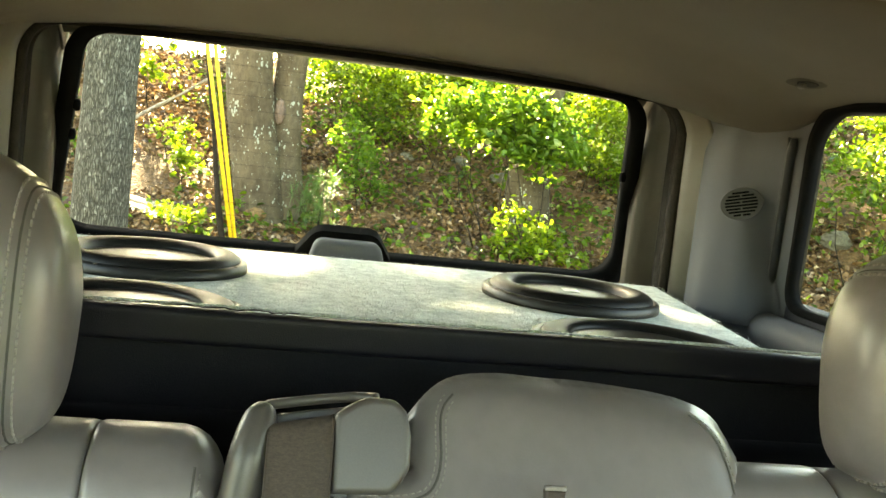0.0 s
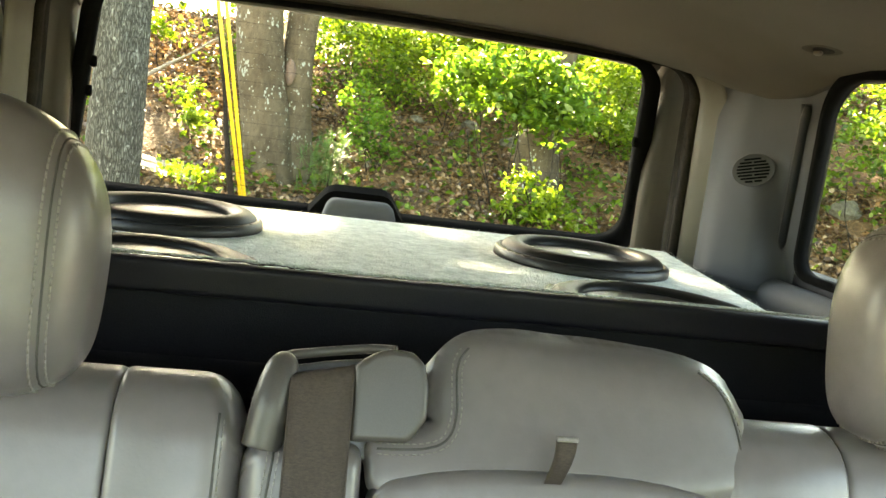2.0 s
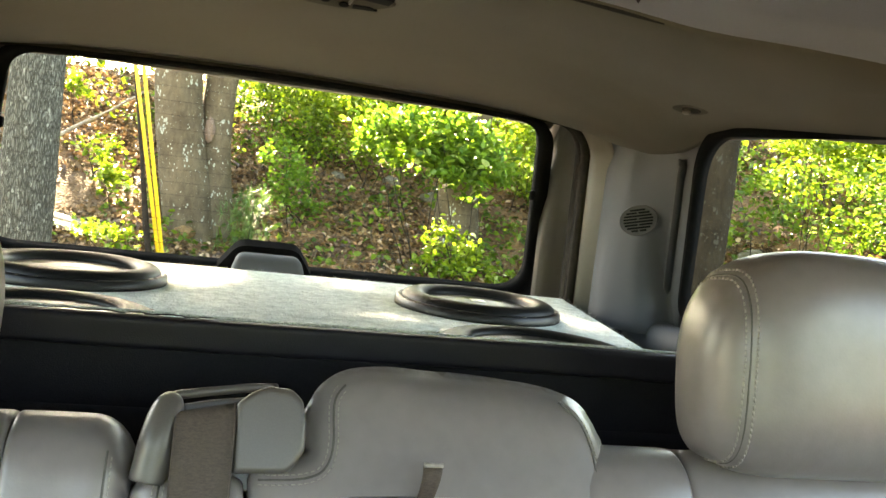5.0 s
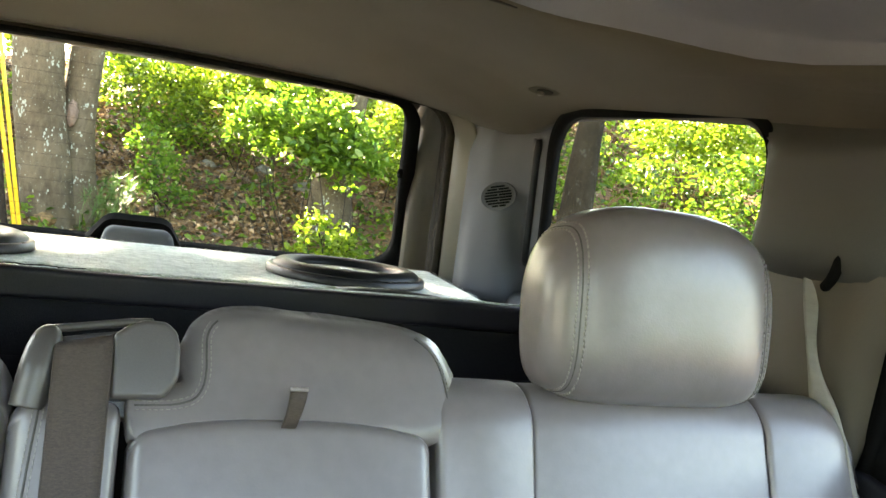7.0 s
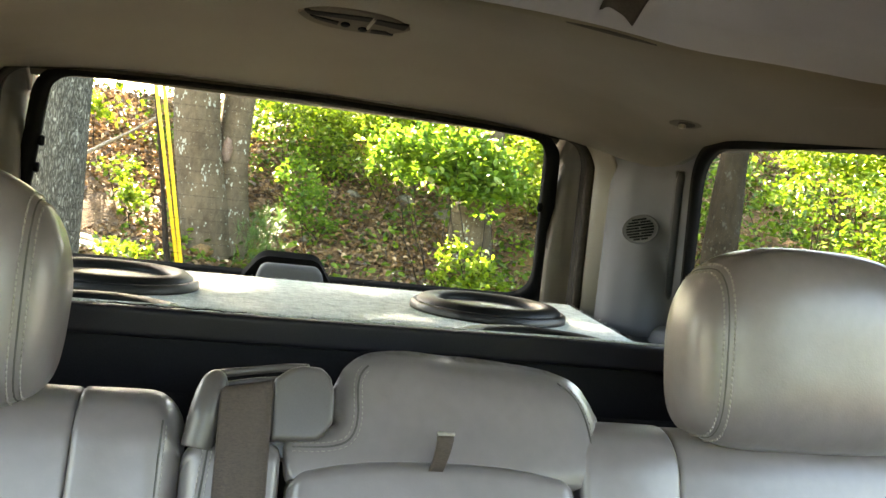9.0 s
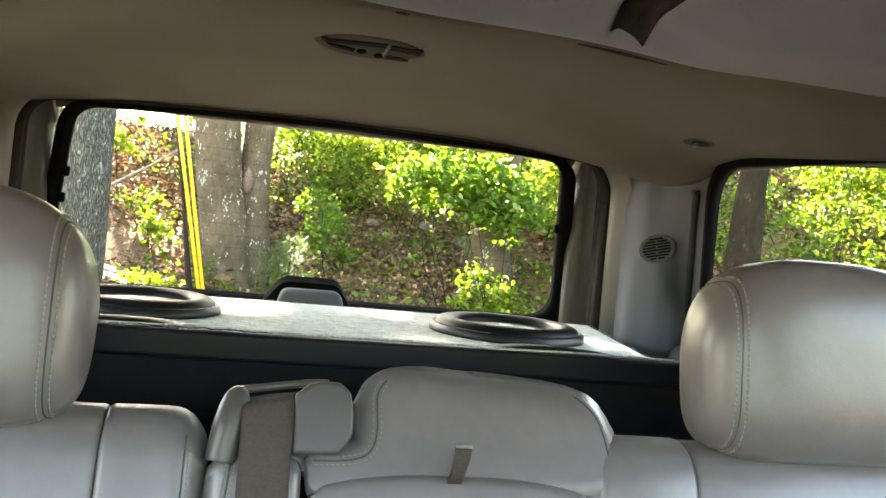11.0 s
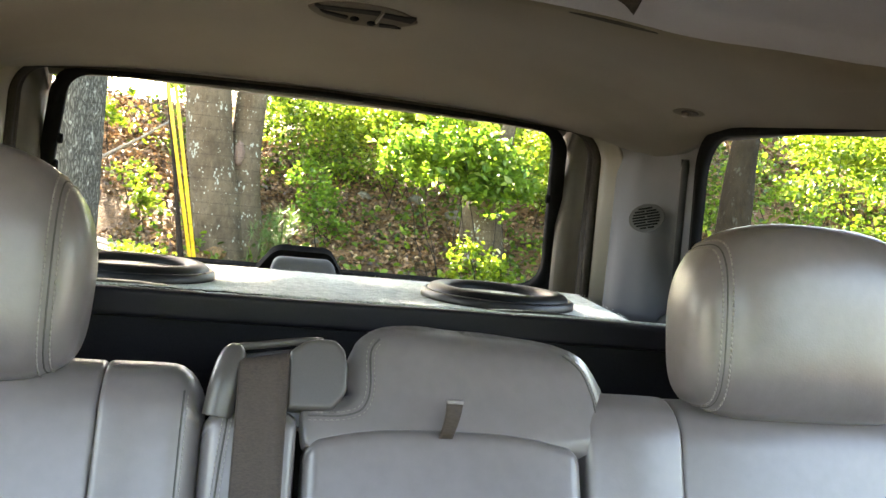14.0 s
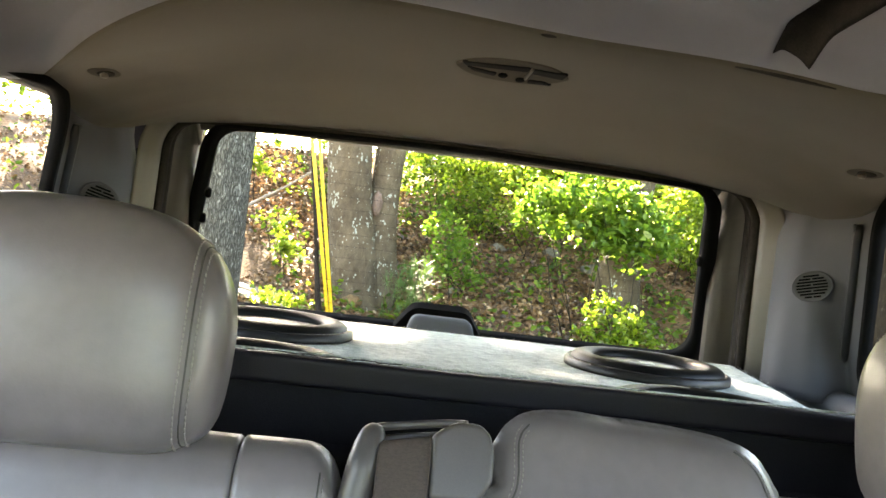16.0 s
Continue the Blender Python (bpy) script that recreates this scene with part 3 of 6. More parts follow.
def build_side(s, tag):
    """One side of the cabin: lower wall, pillars, windows."""
    def at(y, z, w=0.0):
        return Vector((s * (side_x(z) + w), y, z))

    zs_low = [0.30, 0.55, 0.80, 0.98, 1.045]
    rows = [[at(y, z) for y in (-1.75, -1.2, -0.6, 0.0, 0.4, 0.62)] for z in zs_low]
    wall = tagged(part("wall_" + tag, grid_solid(rows, (s * 0.09, 0, 0)), TRIM), "grey plastic lower door and side panel", "wall", kind="structure")
    rows = [[at(y, z) for y in (0.62, 0.8, 1.1, 1.4, 1.72)] for z in zs_low + [1.10, 1.127]]
    part("cargo_panel", grid_solid(rows, (s * 0.09, 0, 0)), BLACKP, wall, "black cargo side panel")
    # rail above the windows
    rows = [[Vector((s * (side_x(z) - 0.004), y, z)) for y in (-1.0, -0.5, 0.0, 0.4, 0.56)] for z in (1.478, 1.50, 1.53)]
    part("roof_rail", grid_solid(rows, (s * 0.06, 0, 0)), HEADLINER, wall)
    rows = [[Vector((s * (side_x(z) + 0.03), y, z)) for y in (0.5, 0.8, 1.2, 1.5, 1.76)] for z in (1.494, 1.53, 1.60)]
    part("roof_side", grid_solid(rows, (s * 0.03, 0, 0)), BLACKP, wall)
    # pillar between the door and the quarter window
    rows = []
    for i in range(17):
        z = 1.00 + i * 0.39 / 16
        front = 0.541 - (z - 1.05) * 0.28
        back = min(0.775, 0.704 + (1.478 - z) * 0.236) - 0.010
        row = []
        for k in range(11):
            t = k / 10
            bulge = 0.040 * math.sin(math.pi * t ** 0.62) ** 0.75
            row.append(Vector((s * (side_x(z) - bulge), front + (back - front) * t, z)))
        rows.append(row)
    pil = part("pillar_trim", grid_solid(rows, (s * 0.06, 0, 0)), TAN, wall, "warm grey plastic pillar cover")
    # upper cover on that pillar, standing proud over the belt
    rows = []
    for i in range(15):
        u = i / 14
        z = 1.252 + u * 0.228
        curl = 0.030 * (1 - min(1.0, u / 0.16)) ** 2
        front = 0.541 - (z - 1.05) * 0.28 + 0.012 + 0.03 * (1 - min(1.0, u / 0.2)) ** 2
        back = 0.704 + (1.478 - z) * 0.236 + 0.007 + 0.072 * min(1.0, max(0.0, (z - 1.42) / 0.058)) ** 3 - 0.05 * (1 - min(1.0, u / 0.22)) ** 2
        row = []
        for k in range(15):
            t = k / 14
            bulge = (0.016 + 0.036 * math.sin(math.pi * t ** 0.7) ** 0.6 + 0.010 * u) * (1 - t ** 7 * min(1.0, u * 2.2)) * (1 - ramp01(0.76, 0.97, u))
            row.append(Vector((s * (side_x(z) - bulge + curl), front + (back - front) * t, z)))
        rows.append(row)
    part("upper_cover", grid_solid(rows, (s * 0.03, 0, 0)), COVER, pil, "grey plastic upper pillar cover")
    # door edge seal beside that pillar
    seal = [Vector((s * (side_x(z) - 0.004), 0.537 - (z - 1.05) * 0.28, z)) for z in (0.95, 1.05, 1.15, 1.25, 1.35, 1.45)]
    part("door_seal", tube(seal, 0.011, 8), BLACK, wall, "black rubber door seal")
    rows = [[Vector((s * side_x(z), y, z)) for y in (-0.46, -0.35)] for z in (1.03, 1.25, 1.49)]
    part("pillar_trim", grid_solid(rows, (s * 0.06, 0, 0)), TAN, wall)
    # rear corner pillar: from the quarter window round to the tailgate
    rows = []
    for i in range(25):
        z = 1.078 + i * 0.482 / 24
        yw = window_rear_y(z) + 0.006
        ctrl = [(side_x(z), yw), (side_x(z) - 0.002, yw + 0.05), (side_x(z) - 0.008, yw + 0.085), (0.738 + 0.10 * (1.318 - z), 1.524), (0.716 + 0.05 * (1.318 - z), 1.562), (0.705, 1.60), (0.703, 1.635), (0.706, 1.67), (0.715, 1.70)]
        if ctrl[2][1] > 1.515:
            ctrl[2] = (ctrl[2][0], 1.515)
            ctrl[1] = (ctrl[1][0], min(ctrl[1][1], 1.495))
        inset = 0.010 * ramp01(1.41, 1.465, z)
        rows.append([Vector((s * (p[0] + inset), p[1], z)) for p in smooth_path([Vector((c[0], c[1], 0)) for c in ctrl], 4)])
    part("corner_pillar_trim", grid_solid(rows, (s * 0.010, 0.03, 0)), TRIM, wall, "smooth grey plastic corner pillar cover")
    # upright slot in the corner pillar: a dark grey tube paints its shade
    slot = []
    for i in range(13):
        z = 1.165 + i * 0.285 / 12
        slot.append(Vector((s * (side_x(z) - 0.003), window_rear_y(z) + 0.064, z)))
    part("slot_shade", tube(slot, [0.006] + [0.0105] * 11 + [0.006], 12), BASKET, wall, "dark grey tube painting the shade of a narrow upright groove")
    part("slot_lip", tube([p + Vector((s * -0.002, 0.0135, 0)) for p in [slot[0] + Vector((0, -0.008, -0.006))] + slot], 0.0042, 8), TRIM, wall)
    # padded roll under the quarter window
    pts = [(s * (0.815), 1.628, 1.070), (s * 0.815, 1.60, 1.072), (s * 0.815, 1.3, 1.074), (s * 0.815, 0.95, 1.076), (s * 0.815, 0.74, 1.076)]
    part("padded_roll", tube(smooth_path(pts, 3), [0.026] + [0.036] * 12, 16), TRIM, wall, "rounded grey roll under the window")
    # windows
    for k, (loop, nm, lab) in enumerate(((window_loop, "quarter_window", "quarter window with black rubber surround"), (door_loop, "door_window", "rear door window in a black frame"), (front_loop, "front_window", "front door window in a black frame"))):
        outer, inner = loop(0.045 if k else 0.015), loop(0.0)
        w = tagged(part("window_%s_%d" % (tag, k + 1), ring_band(outer, inner, lambda y, z, d: at(y, z, d - 0.006), 0.022), BLACK), lab, "window", kind="structure")
        bm = bmesh.new()
        vs = [bm.verts.new(at(p[0], p[1], 0.010)) for p in loop(0.006)]
        bm.faces.new(vs)
        bmesh.ops.solidify(bm, geom=bm.faces[:], thickness=0.004)
        pane = part("pane", bm, DARKGLASS, w, smooth=False)
        pane.visible_shadow = False
    return wall


wall_r = build_side(1, "right")
wall_l = build_side(-1, "left")


def build_vent(s):
    """Round slotted grille on the corner pillar."""
    v = thing("speaker_grille", "round grey plastic grille with slanted slots on the corner pillar", "speaker grille", group="corner pillar grilles")
    base = bmesh.new()
    bmesh.ops.create_circle(base, cap_ends=True, segments=32, radius=0.0345)
    e = bmesh.ops.extrude_face_region(base, geom=base.faces[:])
    bmesh.ops.translate(base, verts=[q for q in e["geom"] if isinstance(q, bmesh.types.BMVert)], vec=(0, 0, 0.004))
    part("grille_plate", base, TRIM, v, smooth=False)
    ring = [(0.0345 * math.cos(math.tau * i / 32), 0.0345 * math.sin(math.tau * i / 32), 0.003) for i in range(32)]
    part("rim", tube(ring, 0.0022, 6, closed=True), TRIM, v)
    for k in range(8):
        yy = -0.0245 + k * 0.007
        half = math.sqrt(max(0.0, 0.029 ** 2 - yy ** 2))
        cuts = (-half, half) if k % 2 else (-half, 0.0, half)
        for a, b in zip(cuts, cuts[1:]):
            if b - a > 0.012:
                part("slot", moved(rbox(b - a - 0.003, 0.0042, 0.002, 0.0009, 1, 2), Matrix.Translation(((a + b) / 2, yy, 0.0046))), BLACK, v)
    n = Vector((-s * 0.70, -0.70, 0.12)).normalized()
    rot = n.to_track_quat("Z", "Y").to_matrix().to_4x4()
    v.matrix_world = Matrix.Translation((s * 0.728, 1.522, 1.318)) @ rot @ pose(0, 0, 0, 0, 0, 14 * s) @ Matrix.Diagonal((1.17, 0.90, 1, 1))
    return v


build_vent(1)
build_vent(-1)


def build_tailgate():
    W = [(-0.553, 1.513), (-0.635, 1.098), (0.652, 1.098), (0.568, 1.513), (0.30, 1.524), (0.0, 1.529), (-0.30, 1.524)]
    inner = round_loop(W, [0.055, 0.075, 0.085, 0.06, 0.08, 0.08, 0.08], 10)
    outer = round_loop([(-0.585, 1.520), (-0.675, 1.06), (0.69, 1.06), (0.60, 1.520), (0.30, 1.530), (0.0, 1.535), (-0.30, 1.530)], [0.055, 0.075, 0.085, 0.06, 0.08, 0.08, 0.08], 10)
    win = tagged(part("window_rear", ring_band(outer, inner, lambda x, z, d: glass_point(x, z, d - 0.022), 0.034), BLACK), "tailgate window with black seal and fine heating wires", "window", kind="structure")
    bm = bmesh.new()
    bm.faces.new([bm.verts.new(glass_point(p[0], p[1], 0.004)) for p in round_loop([(-0.565, 1.522), (-0.65, 1.085), (0.665, 1.085), (0.58, 1.522), (0.0, 1.538)], 0.05, 8)])
    bmesh.ops.solidify(bm, geom=bm.faces[:], thickness=0.004)
    pane = part("pane", bm, DARKGLASS, win, smooth=False)
    pane.visible_shadow = False
    for k in range(13):
        z = 1.13 + k * 0.029
        hw = 0.60 - (z - 1.1) * 0.2
        part("heating_wire", tube([glass_point(-hw, z, -0.0015), glass_point(0, z + 0.002, -0.0015), glass_point(hw, z, -0.0015)], 0.00030, 4), WIRE, win)
    # latch hump at the foot of the glass
    hump = round_loop([(-0.072, 1.158), (-0.124, 1.085), (0.114, 1.085), (0.066, 1.158)], [0.022, 0.01, 0.01, 0.022], 6)
    bm = bmesh.new()
    fr = [bm.verts.new(glass_point(p.x, p.y, -0.026)) for p in hump]
    bk = [bm.verts.new(glass_point(p.x, p.y, 0.002)) for p in hump]
    n = len(fr)
    for i in range(n):
        bm.faces.new((fr[i], fr[(i + 1) % n], bk[(i + 1) % n], bk[i]))
    bm.faces.new(fr[::-1])
    bm.faces.new(bk)
    bmesh.ops.recalc_face_normals(bm, faces=bm.faces[:])
    part("latch_surround", bm, BLACK, win, smooth=False)
    cover = round_loop([(-0.072, 1.132), (-0.104, 1.02), (0.104, 1.02), (0.070, 1.132)], [0.02, 0.01, 0.01, 0.02], 6)
    part("latch_cover", slab([(p.x, p.y) for p in cover], 0.05, 0.012, 4, Matrix.Translation((0, 1.865, 0.0))), TRIM, win, "grey plastic latch cover")
    # trim over the glass and wall below it
    rows = []
    for z, y in ((1.536, 1.752), (1.528, 1.758), (1.520, 1.762), (1.512, 1.775)):
        rows.append([Vector((x, y, z + 0.012 - 0.022 * (x / 0.56) ** 2)) for x in [-0.60 + 0.06 * k for k in range(21)]])
    part("header_trim", grid_solid(rows, (0, 0.04, 0.02)), BROWN, win, "warm grey moulded trim over the tailgate glass")
    rows = [[Vector((x, y, z)) for x in (-0.70, -0.3, 0.3, 0.70)] for z, y in ((0.45, 1.90), (0.8, 1.92), (1.03, 1.935), (1.075, 1.95))]
    tagged(part("wall_rear", grid_solid(rows, (0, 0.09, 0)), TRIM), "grey plastic inner panel of the tailgate", "wall", kind="structure")
    for s in (-1, 1):
        rows = [[Vector((s * x, 1.70, z)) for x in (0.66, 0.84)] for z in (0.45, 1.03)]
        part("corner_closing", grid_solid(rows, (0, 0.2, 0)), BLACKP, win)
        rows = [[Vector((s * x, 1.765, z)) for x in (0.735, 0.86)] for z in (1.03, 1.44)]
        part("corner_closing", grid_solid(rows, (0, 0.05, 0)), BLACKP, win)
        rows = [[Vector((s * x, 1.765, z)) for x in (0.706, 0.86)] for z in (1.44, 1.60)]
        part("corner_closing", grid_solid(rows, (0, 0.05, 0)), BLACKP, win)
    # rounded stop buffers on the window's edge
    for z, s in ((1.31, -1), (1.37, -1), (1.35, 1)):
        hw = 0.553 + (1.517 - z) * 0.196
        part("buffer", moved(rbox(0.014, 0.014, 0.024, 0.006, 1, 3), Matrix.Translation(glass_point(s * (hw + 0.002) + 0.008, z, -0.018))), BLACK, win)
    return win


build_tailgate()


def arch(grow, side_y, top_y, low=1.04):
    """The tailgate opening's outline: up one side, across the top, down the other; grow: metres outwards."""
    g = grow
    quad = [(-0.664 - g, 1.523 + g), (-0.672 - g, low - 0.4), (0.684 + g, low - 0.4), (0.680 + g, 1.523 + g)]
    pts = [p for p in round_loop(quad, [0.075 + g, 0.01, 0.01, 0.075 + g], 12)]
    pts = [(p[0], p[1]) for p in pts if p[1] > low - 0.3]
    up = [(-0.672 - g, low)] + [p for p in sorted([p for p in pts if p[0] < 0 and p[1] > low], key=lambda p: math.atan2(p[1] - 1.40, -(p[0] + 0.58)))]
    dn = [p for p in sorted([p for p in pts if p[0] > 0 and p[1] > low], key=lambda p: -math.atan2(p[1] - 1.40, p[0] - 0.58))] + [(0.684 + g, low)]
    out = []
    for a in up + [(-0.3, 1.533 + g), (0.0, 1.538 + g), (0.3, 1.533 + g)] + dn:
        t = ramp01(1.42, 1.52, a[1])
        out.append(Vector((a[0], side_y + (top_y - side_y) * t, a[1])))
    return out


def build_opening():
    """Pale edge strip, thin black gasket and moulded trim round the tailgate opening."""
    strip = thing("tailgate_edging", "warm grey edge strip and trim round the tailgate opening", "trim", kind="structure")
    bands = [
        ("edge_strip", CREAM, [(0.034, 1.640, 1.690), (0.030, 1.652, 1.700), (0.020, 1.664, 1.714), (0.008, 1.678, 1.730), (0.001, 1.694, 1.742), (0.001, 1.706, 1.746)], "pale warm grey rubber edge strip"),
        ("gasket", FITTING, [(0.003, 1.704, 1.745), (-0.006, 1.706, 1.746), (-0.012, 1.714, 1.750), (-0.012, 1.735, 1.756), (0.006, 1.740, 1.758)], "black rubber gasket"),
        ("tailgate_trim", BROWN, [(0.006, 1.728, 1.752), (0.010, 1.760, 1.755), (0.006, 1.795, 1.758), (-0.006, 1.812, 1.762), (-0.022, 1.816, 1.766), (-0.040, 1.814, 1.772), (-0.050, 1.832, 1.785)], "moulded warm grey tailgate trim"),
    ]
    for name, mat, cols, lab in bands:
        lines = []
        for g, sy, ty in cols:
            line = arch(g, sy, ty)
            if name == "tailgate_trim":
                for p in line:
                    p.x *= 1 + (0.014 * (1.42 - p.z) if p.z < 1.42 else 0.0)
                    if p.z > 1.47:
                        p.z = min(p.z, 1.540) if g > -0.01 else max(p.z, 1.513)
            lines.append(line)
        n = min(len(v) for v in lines)
        rows = [[line[i] for line in lines] for i in range(n)]
        part(name, grid_solid(rows, (0, 0.03, 0.004)), mat, strip, lab)


build_opening()


def build_shell():
    floor = bmesh.new()
    bmesh.ops.create_cube(floor, size=1, matrix=Matrix.Translation((0, 0.1, 0.47)) @ Matrix.Diagonal((1.66, 3.75, 0.06, 1)))
    tagged(part("floor", floor, FLOOR, smooth=False), "dark carpeted cabin floor", "floor", kind="structure")
    cargo = bmesh.new()
    bmesh.ops.create_cube(cargo, size=1, matrix=Matrix.Translation((0, 1.33, 0.72)) @ Matrix.Diagonal((1.66, 1.16, 0.04, 1)))
    tagged(part("cargo_floor", cargo, FLOOR, smooth=False), "dark carpeted cargo floor", "floor", kind="structure")
    # dashboard, windscreen and its pillars
    rows = [[Vector((x, y, z)) for x in (-0.80, -0.4, 0.0, 0.4, 0.80)] for y, z in ((-1.15, 0.5), (-1.12, 0.85), (-1.2, 0.98), (-1.75, 1.02))]
    tagged(part("wall_front", grid_solid(rows, (0, -0.08, -0.06)), BLACKP), "dark dashboard and firewall", "wall", kind="structure")
    for s in (-1, 1):
        tagged(part("pillar_front", tube([(s * 0.80, -1.78, 1.02), (s * 0.72, -1.03, 1.50)], 0.045, 10), TAN), "sloping windscreen pillar", "pillar", kind="structure")
    # outer skin: roof and lower sides
    rows = [[(x, y, roof_z(0, 0.5) + 0.105 - 0.13 * (abs(x) / 0.82) ** 3 - 0.06 * max(0.0, y - 1.2) ** 2) for x in [-0.82 + 0.082 * k for k in range(21)]] for y in (-1.05, -0.5, 0.2, 0.9, 1.3, 1.6, 1.80)]
    tagged(part("roof_skin", grid_solid(rows, (0, 0, 0.012)), PAINT), "dark painted steel roof of the car", "car roof", kind="structure")
    for s in (-1, 1):
        rows = [[Vector((s * (0.95 - 0.02 * abs(z - 0.75) / 0.4), y, z)) for y in (-2.6, -1.8, 0, 1.0, 2.0)] for z in (0.35, 0.6, 0.85, 1.04)]
        tagged(part("side_skin", grid_solid(rows, (s * -0.012, 0, 0)), PAINT), "dark painted lower body side", "car body", kind="structure")
    rows = [[Vector((x, y, z)) for x in (-0.93, -0.4, 0.4, 0.93)] for y, z in ((-2.65, 0.4), (-2.68, 0.85), (-2.5, 0.98), (-1.75, 1.02))]
    tagged(part("hood_skin", grid_solid(rows, (0, 0, -0.015)), PAINT), "dark painted bonnet of the car", "car body", kind="structure")
    rows = [[Vector((x, y, z)) for x in (-0.93, -0.4, 0.4, 0.93)] for y, z in ((2.04, 0.4), (2.05, 0.8), (2.02, 1.05))]
    tagged(part("tailgate_skin", grid_solid(rows, (0, 0.012, 0)), PAINT), "dark painted outer tailgate panel", "car body", kind="structure")
    wheel = thing("car_wheel", "black tyre on a grey rim under the car", "wheel", group="wheels of the car")
    ring = [(0, 0.27 * math.cos(math.tau * i / 28), 0.27 * math.sin(math.tau * i / 28)) for i in range(28)]
    part("tyre", tube(ring, 0.105, 10, closed=True), BLACK, wheel)
    rim = bmesh.new()
    bmesh.ops.create_cone(rim, cap_ends=True, segments=28, radius1=0.19, radius2=0.21, depth=0.16, matrix=pose(0, 0, 0, 0, 90, 0))
    part("rim", rim, BASKET, wheel)
    wheel.matrix_world = pose(-0.82, -1.9, 0.375)
    for x, y in ((0.82, -1.9), (-0.82, 1.25), (0.82, 1.25)):
        copy_thing(wheel, pose(x, y, 0.375))


build_shell()


# ---- ceiling fittings ----
def build_dome_light():
    d = thing("dome_light", "brown-grey boat-shaped dome light with dark wedge lenses and two buttons", "lamp")
    outline = [(0.097 * math.copysign(abs(math.cos(a)) ** 0.8, math.cos(a)), 0.062 * math.copysign(abs(math.sin(a)) ** 1.5, math.sin(a))) for a in [math.tau * k / 48 for k in range(48)]]
    part("housing", slab(outline, 0.008, 0.004, 4), POCKET, d, "brown-grey plastic housing")
    wedges = ([(-0.090, 0.026), (0.0225, 0.043), (0.0225, 0.019), (-0.080, 0.008)], [(0.030, 0.038), (0.088, 0.034), (0.086, 0.002), (0.030, 0.014)],
              [(-0.078, 0.004), (-0.024, -0.012), (-0.024, -0.030), (-0.066, -0.014)], [(0.034, -0.026), (0.060, -0.024), (0.078, -0.040), (0.036, -0.046)])
    for w in wedges:
        o = round_loop(w, 0.004, 3)
        part("lens", slab([(p.x, p.y) for p in o], 0.004, 0.0015, 2, Matrix.Translation((0, -0.0022, 0))), SMOKE, d, "dark wedge-shaped lens")
    part("centre_bar", moved(rbox(0.004, 0.006, 0.060, 0.0015, 1, 2), Matrix.Translation((0.0262, -0.002, 0.012))), TAN, d)
    for sx, sz in ((-0.0125, -0.0175), (0.020, -0.030)):
        b = bmesh.new()
        bmesh.ops.create_uvsphere(b, u_segments=14, v_segments=8, radius=0.0085, matrix=Matrix.Translation((sx, -0.002, sz)) @ Matrix.Diagonal((1, 0.45, 1.2, 1)))
        part("button", b, BLACK, d, "round black button")
    d.matrix_world = Matrix.Translation((0.010, 1.215, roof_z(0.010, 1.215) - 0.004)) @ pose(0, 0, 0, 84, 0, 3)
    return d


build_dome_light()


def build_hook(s):
    h = thing("coat_hook", "small folded brown-grey coat hook in a shallow pocket of the headliner", "coat hook", group="coat hooks")
    o = [(0.040 * math.copysign(abs(math.cos(a)) ** 1.3, math.cos(a)), 0.018 * math.sin(a)) for a in [math.tau * k / 32 for k in range(32)]]
    part("base_plate", slab(o, 0.004, 0.0018, 3), POCKET, h, "dark brown-grey oval plate")
    # darker oval on the plate paints the shade inside the pocket
    o = [(0.020 * math.cos(a), 0.010 * math.sin(a)) for a in [math.tau * k / 24 for k in range(24)]]
    part("recess_shade", slab(o, 0.003, 0.001, 2, Matrix.Translation((0.004, -0.0016, 0))), FITTING, h)
    part("peg", moved(rbox(0.016, 0.009, 0.009, 0.004, 1, 4), Matrix.Translation((-0.004, -0.005, 0.001))), TAN, h)
    x, y = s * 0.662, 1.255
    e = 0.01
    n = Vector(((roof_z(x + e, y) - roof_z(x - e, y)) / (2 * e), (roof_z(x, y + e) - roof_z(x, y - e)) / (2 * e), -1)).normalized()
    rot = n.to_track_quat("-Y", "Z").to_matrix().to_4x4()
    h.matrix_world = Matrix.Translation((x, y, roof_z(x, y) - 0.001)) @ rot @ pose(0, 0, 0, 0, s * 8, 0)
    return h


build_hook(1)
build_hook(-1)


def build_slit(x0, x1, r):
    pts = [(x, crease_y(x) + 0.012, roof_z(x, crease_y(x) + 0.012) + 0.0005) for x in [x0 + (x1 - x0) * k / 8 for k in range(9)]]
    rad = [r * (0.25 + 0.75 * math.sin(math.pi * (k + 0.5) / 9)) for k in range(9)]
    c = part("headliner_slit", tube(pts, rad, 8, flat=0.5), FITTING)
    return tagged(c, "narrow dark slit along the headliner crease", "vent", "headliner slits")


for sx0, sx1, sr in ((-0.30, -0.26, 0.0045), (0.022, 0.046, 0.005), (0.315, 0.455, 0.005)):
    build_slit(sx0, sx1, sr)


# ---- seats ----
LEAN = 20.0
SEAT = pose(0, 0.378, 0.60, -LEAN)          # the seat back's face: x across, z up along the face, -y towards the cabin


def vz(z):
    return (z - 0.60) / math.cos(radians(LEAN))


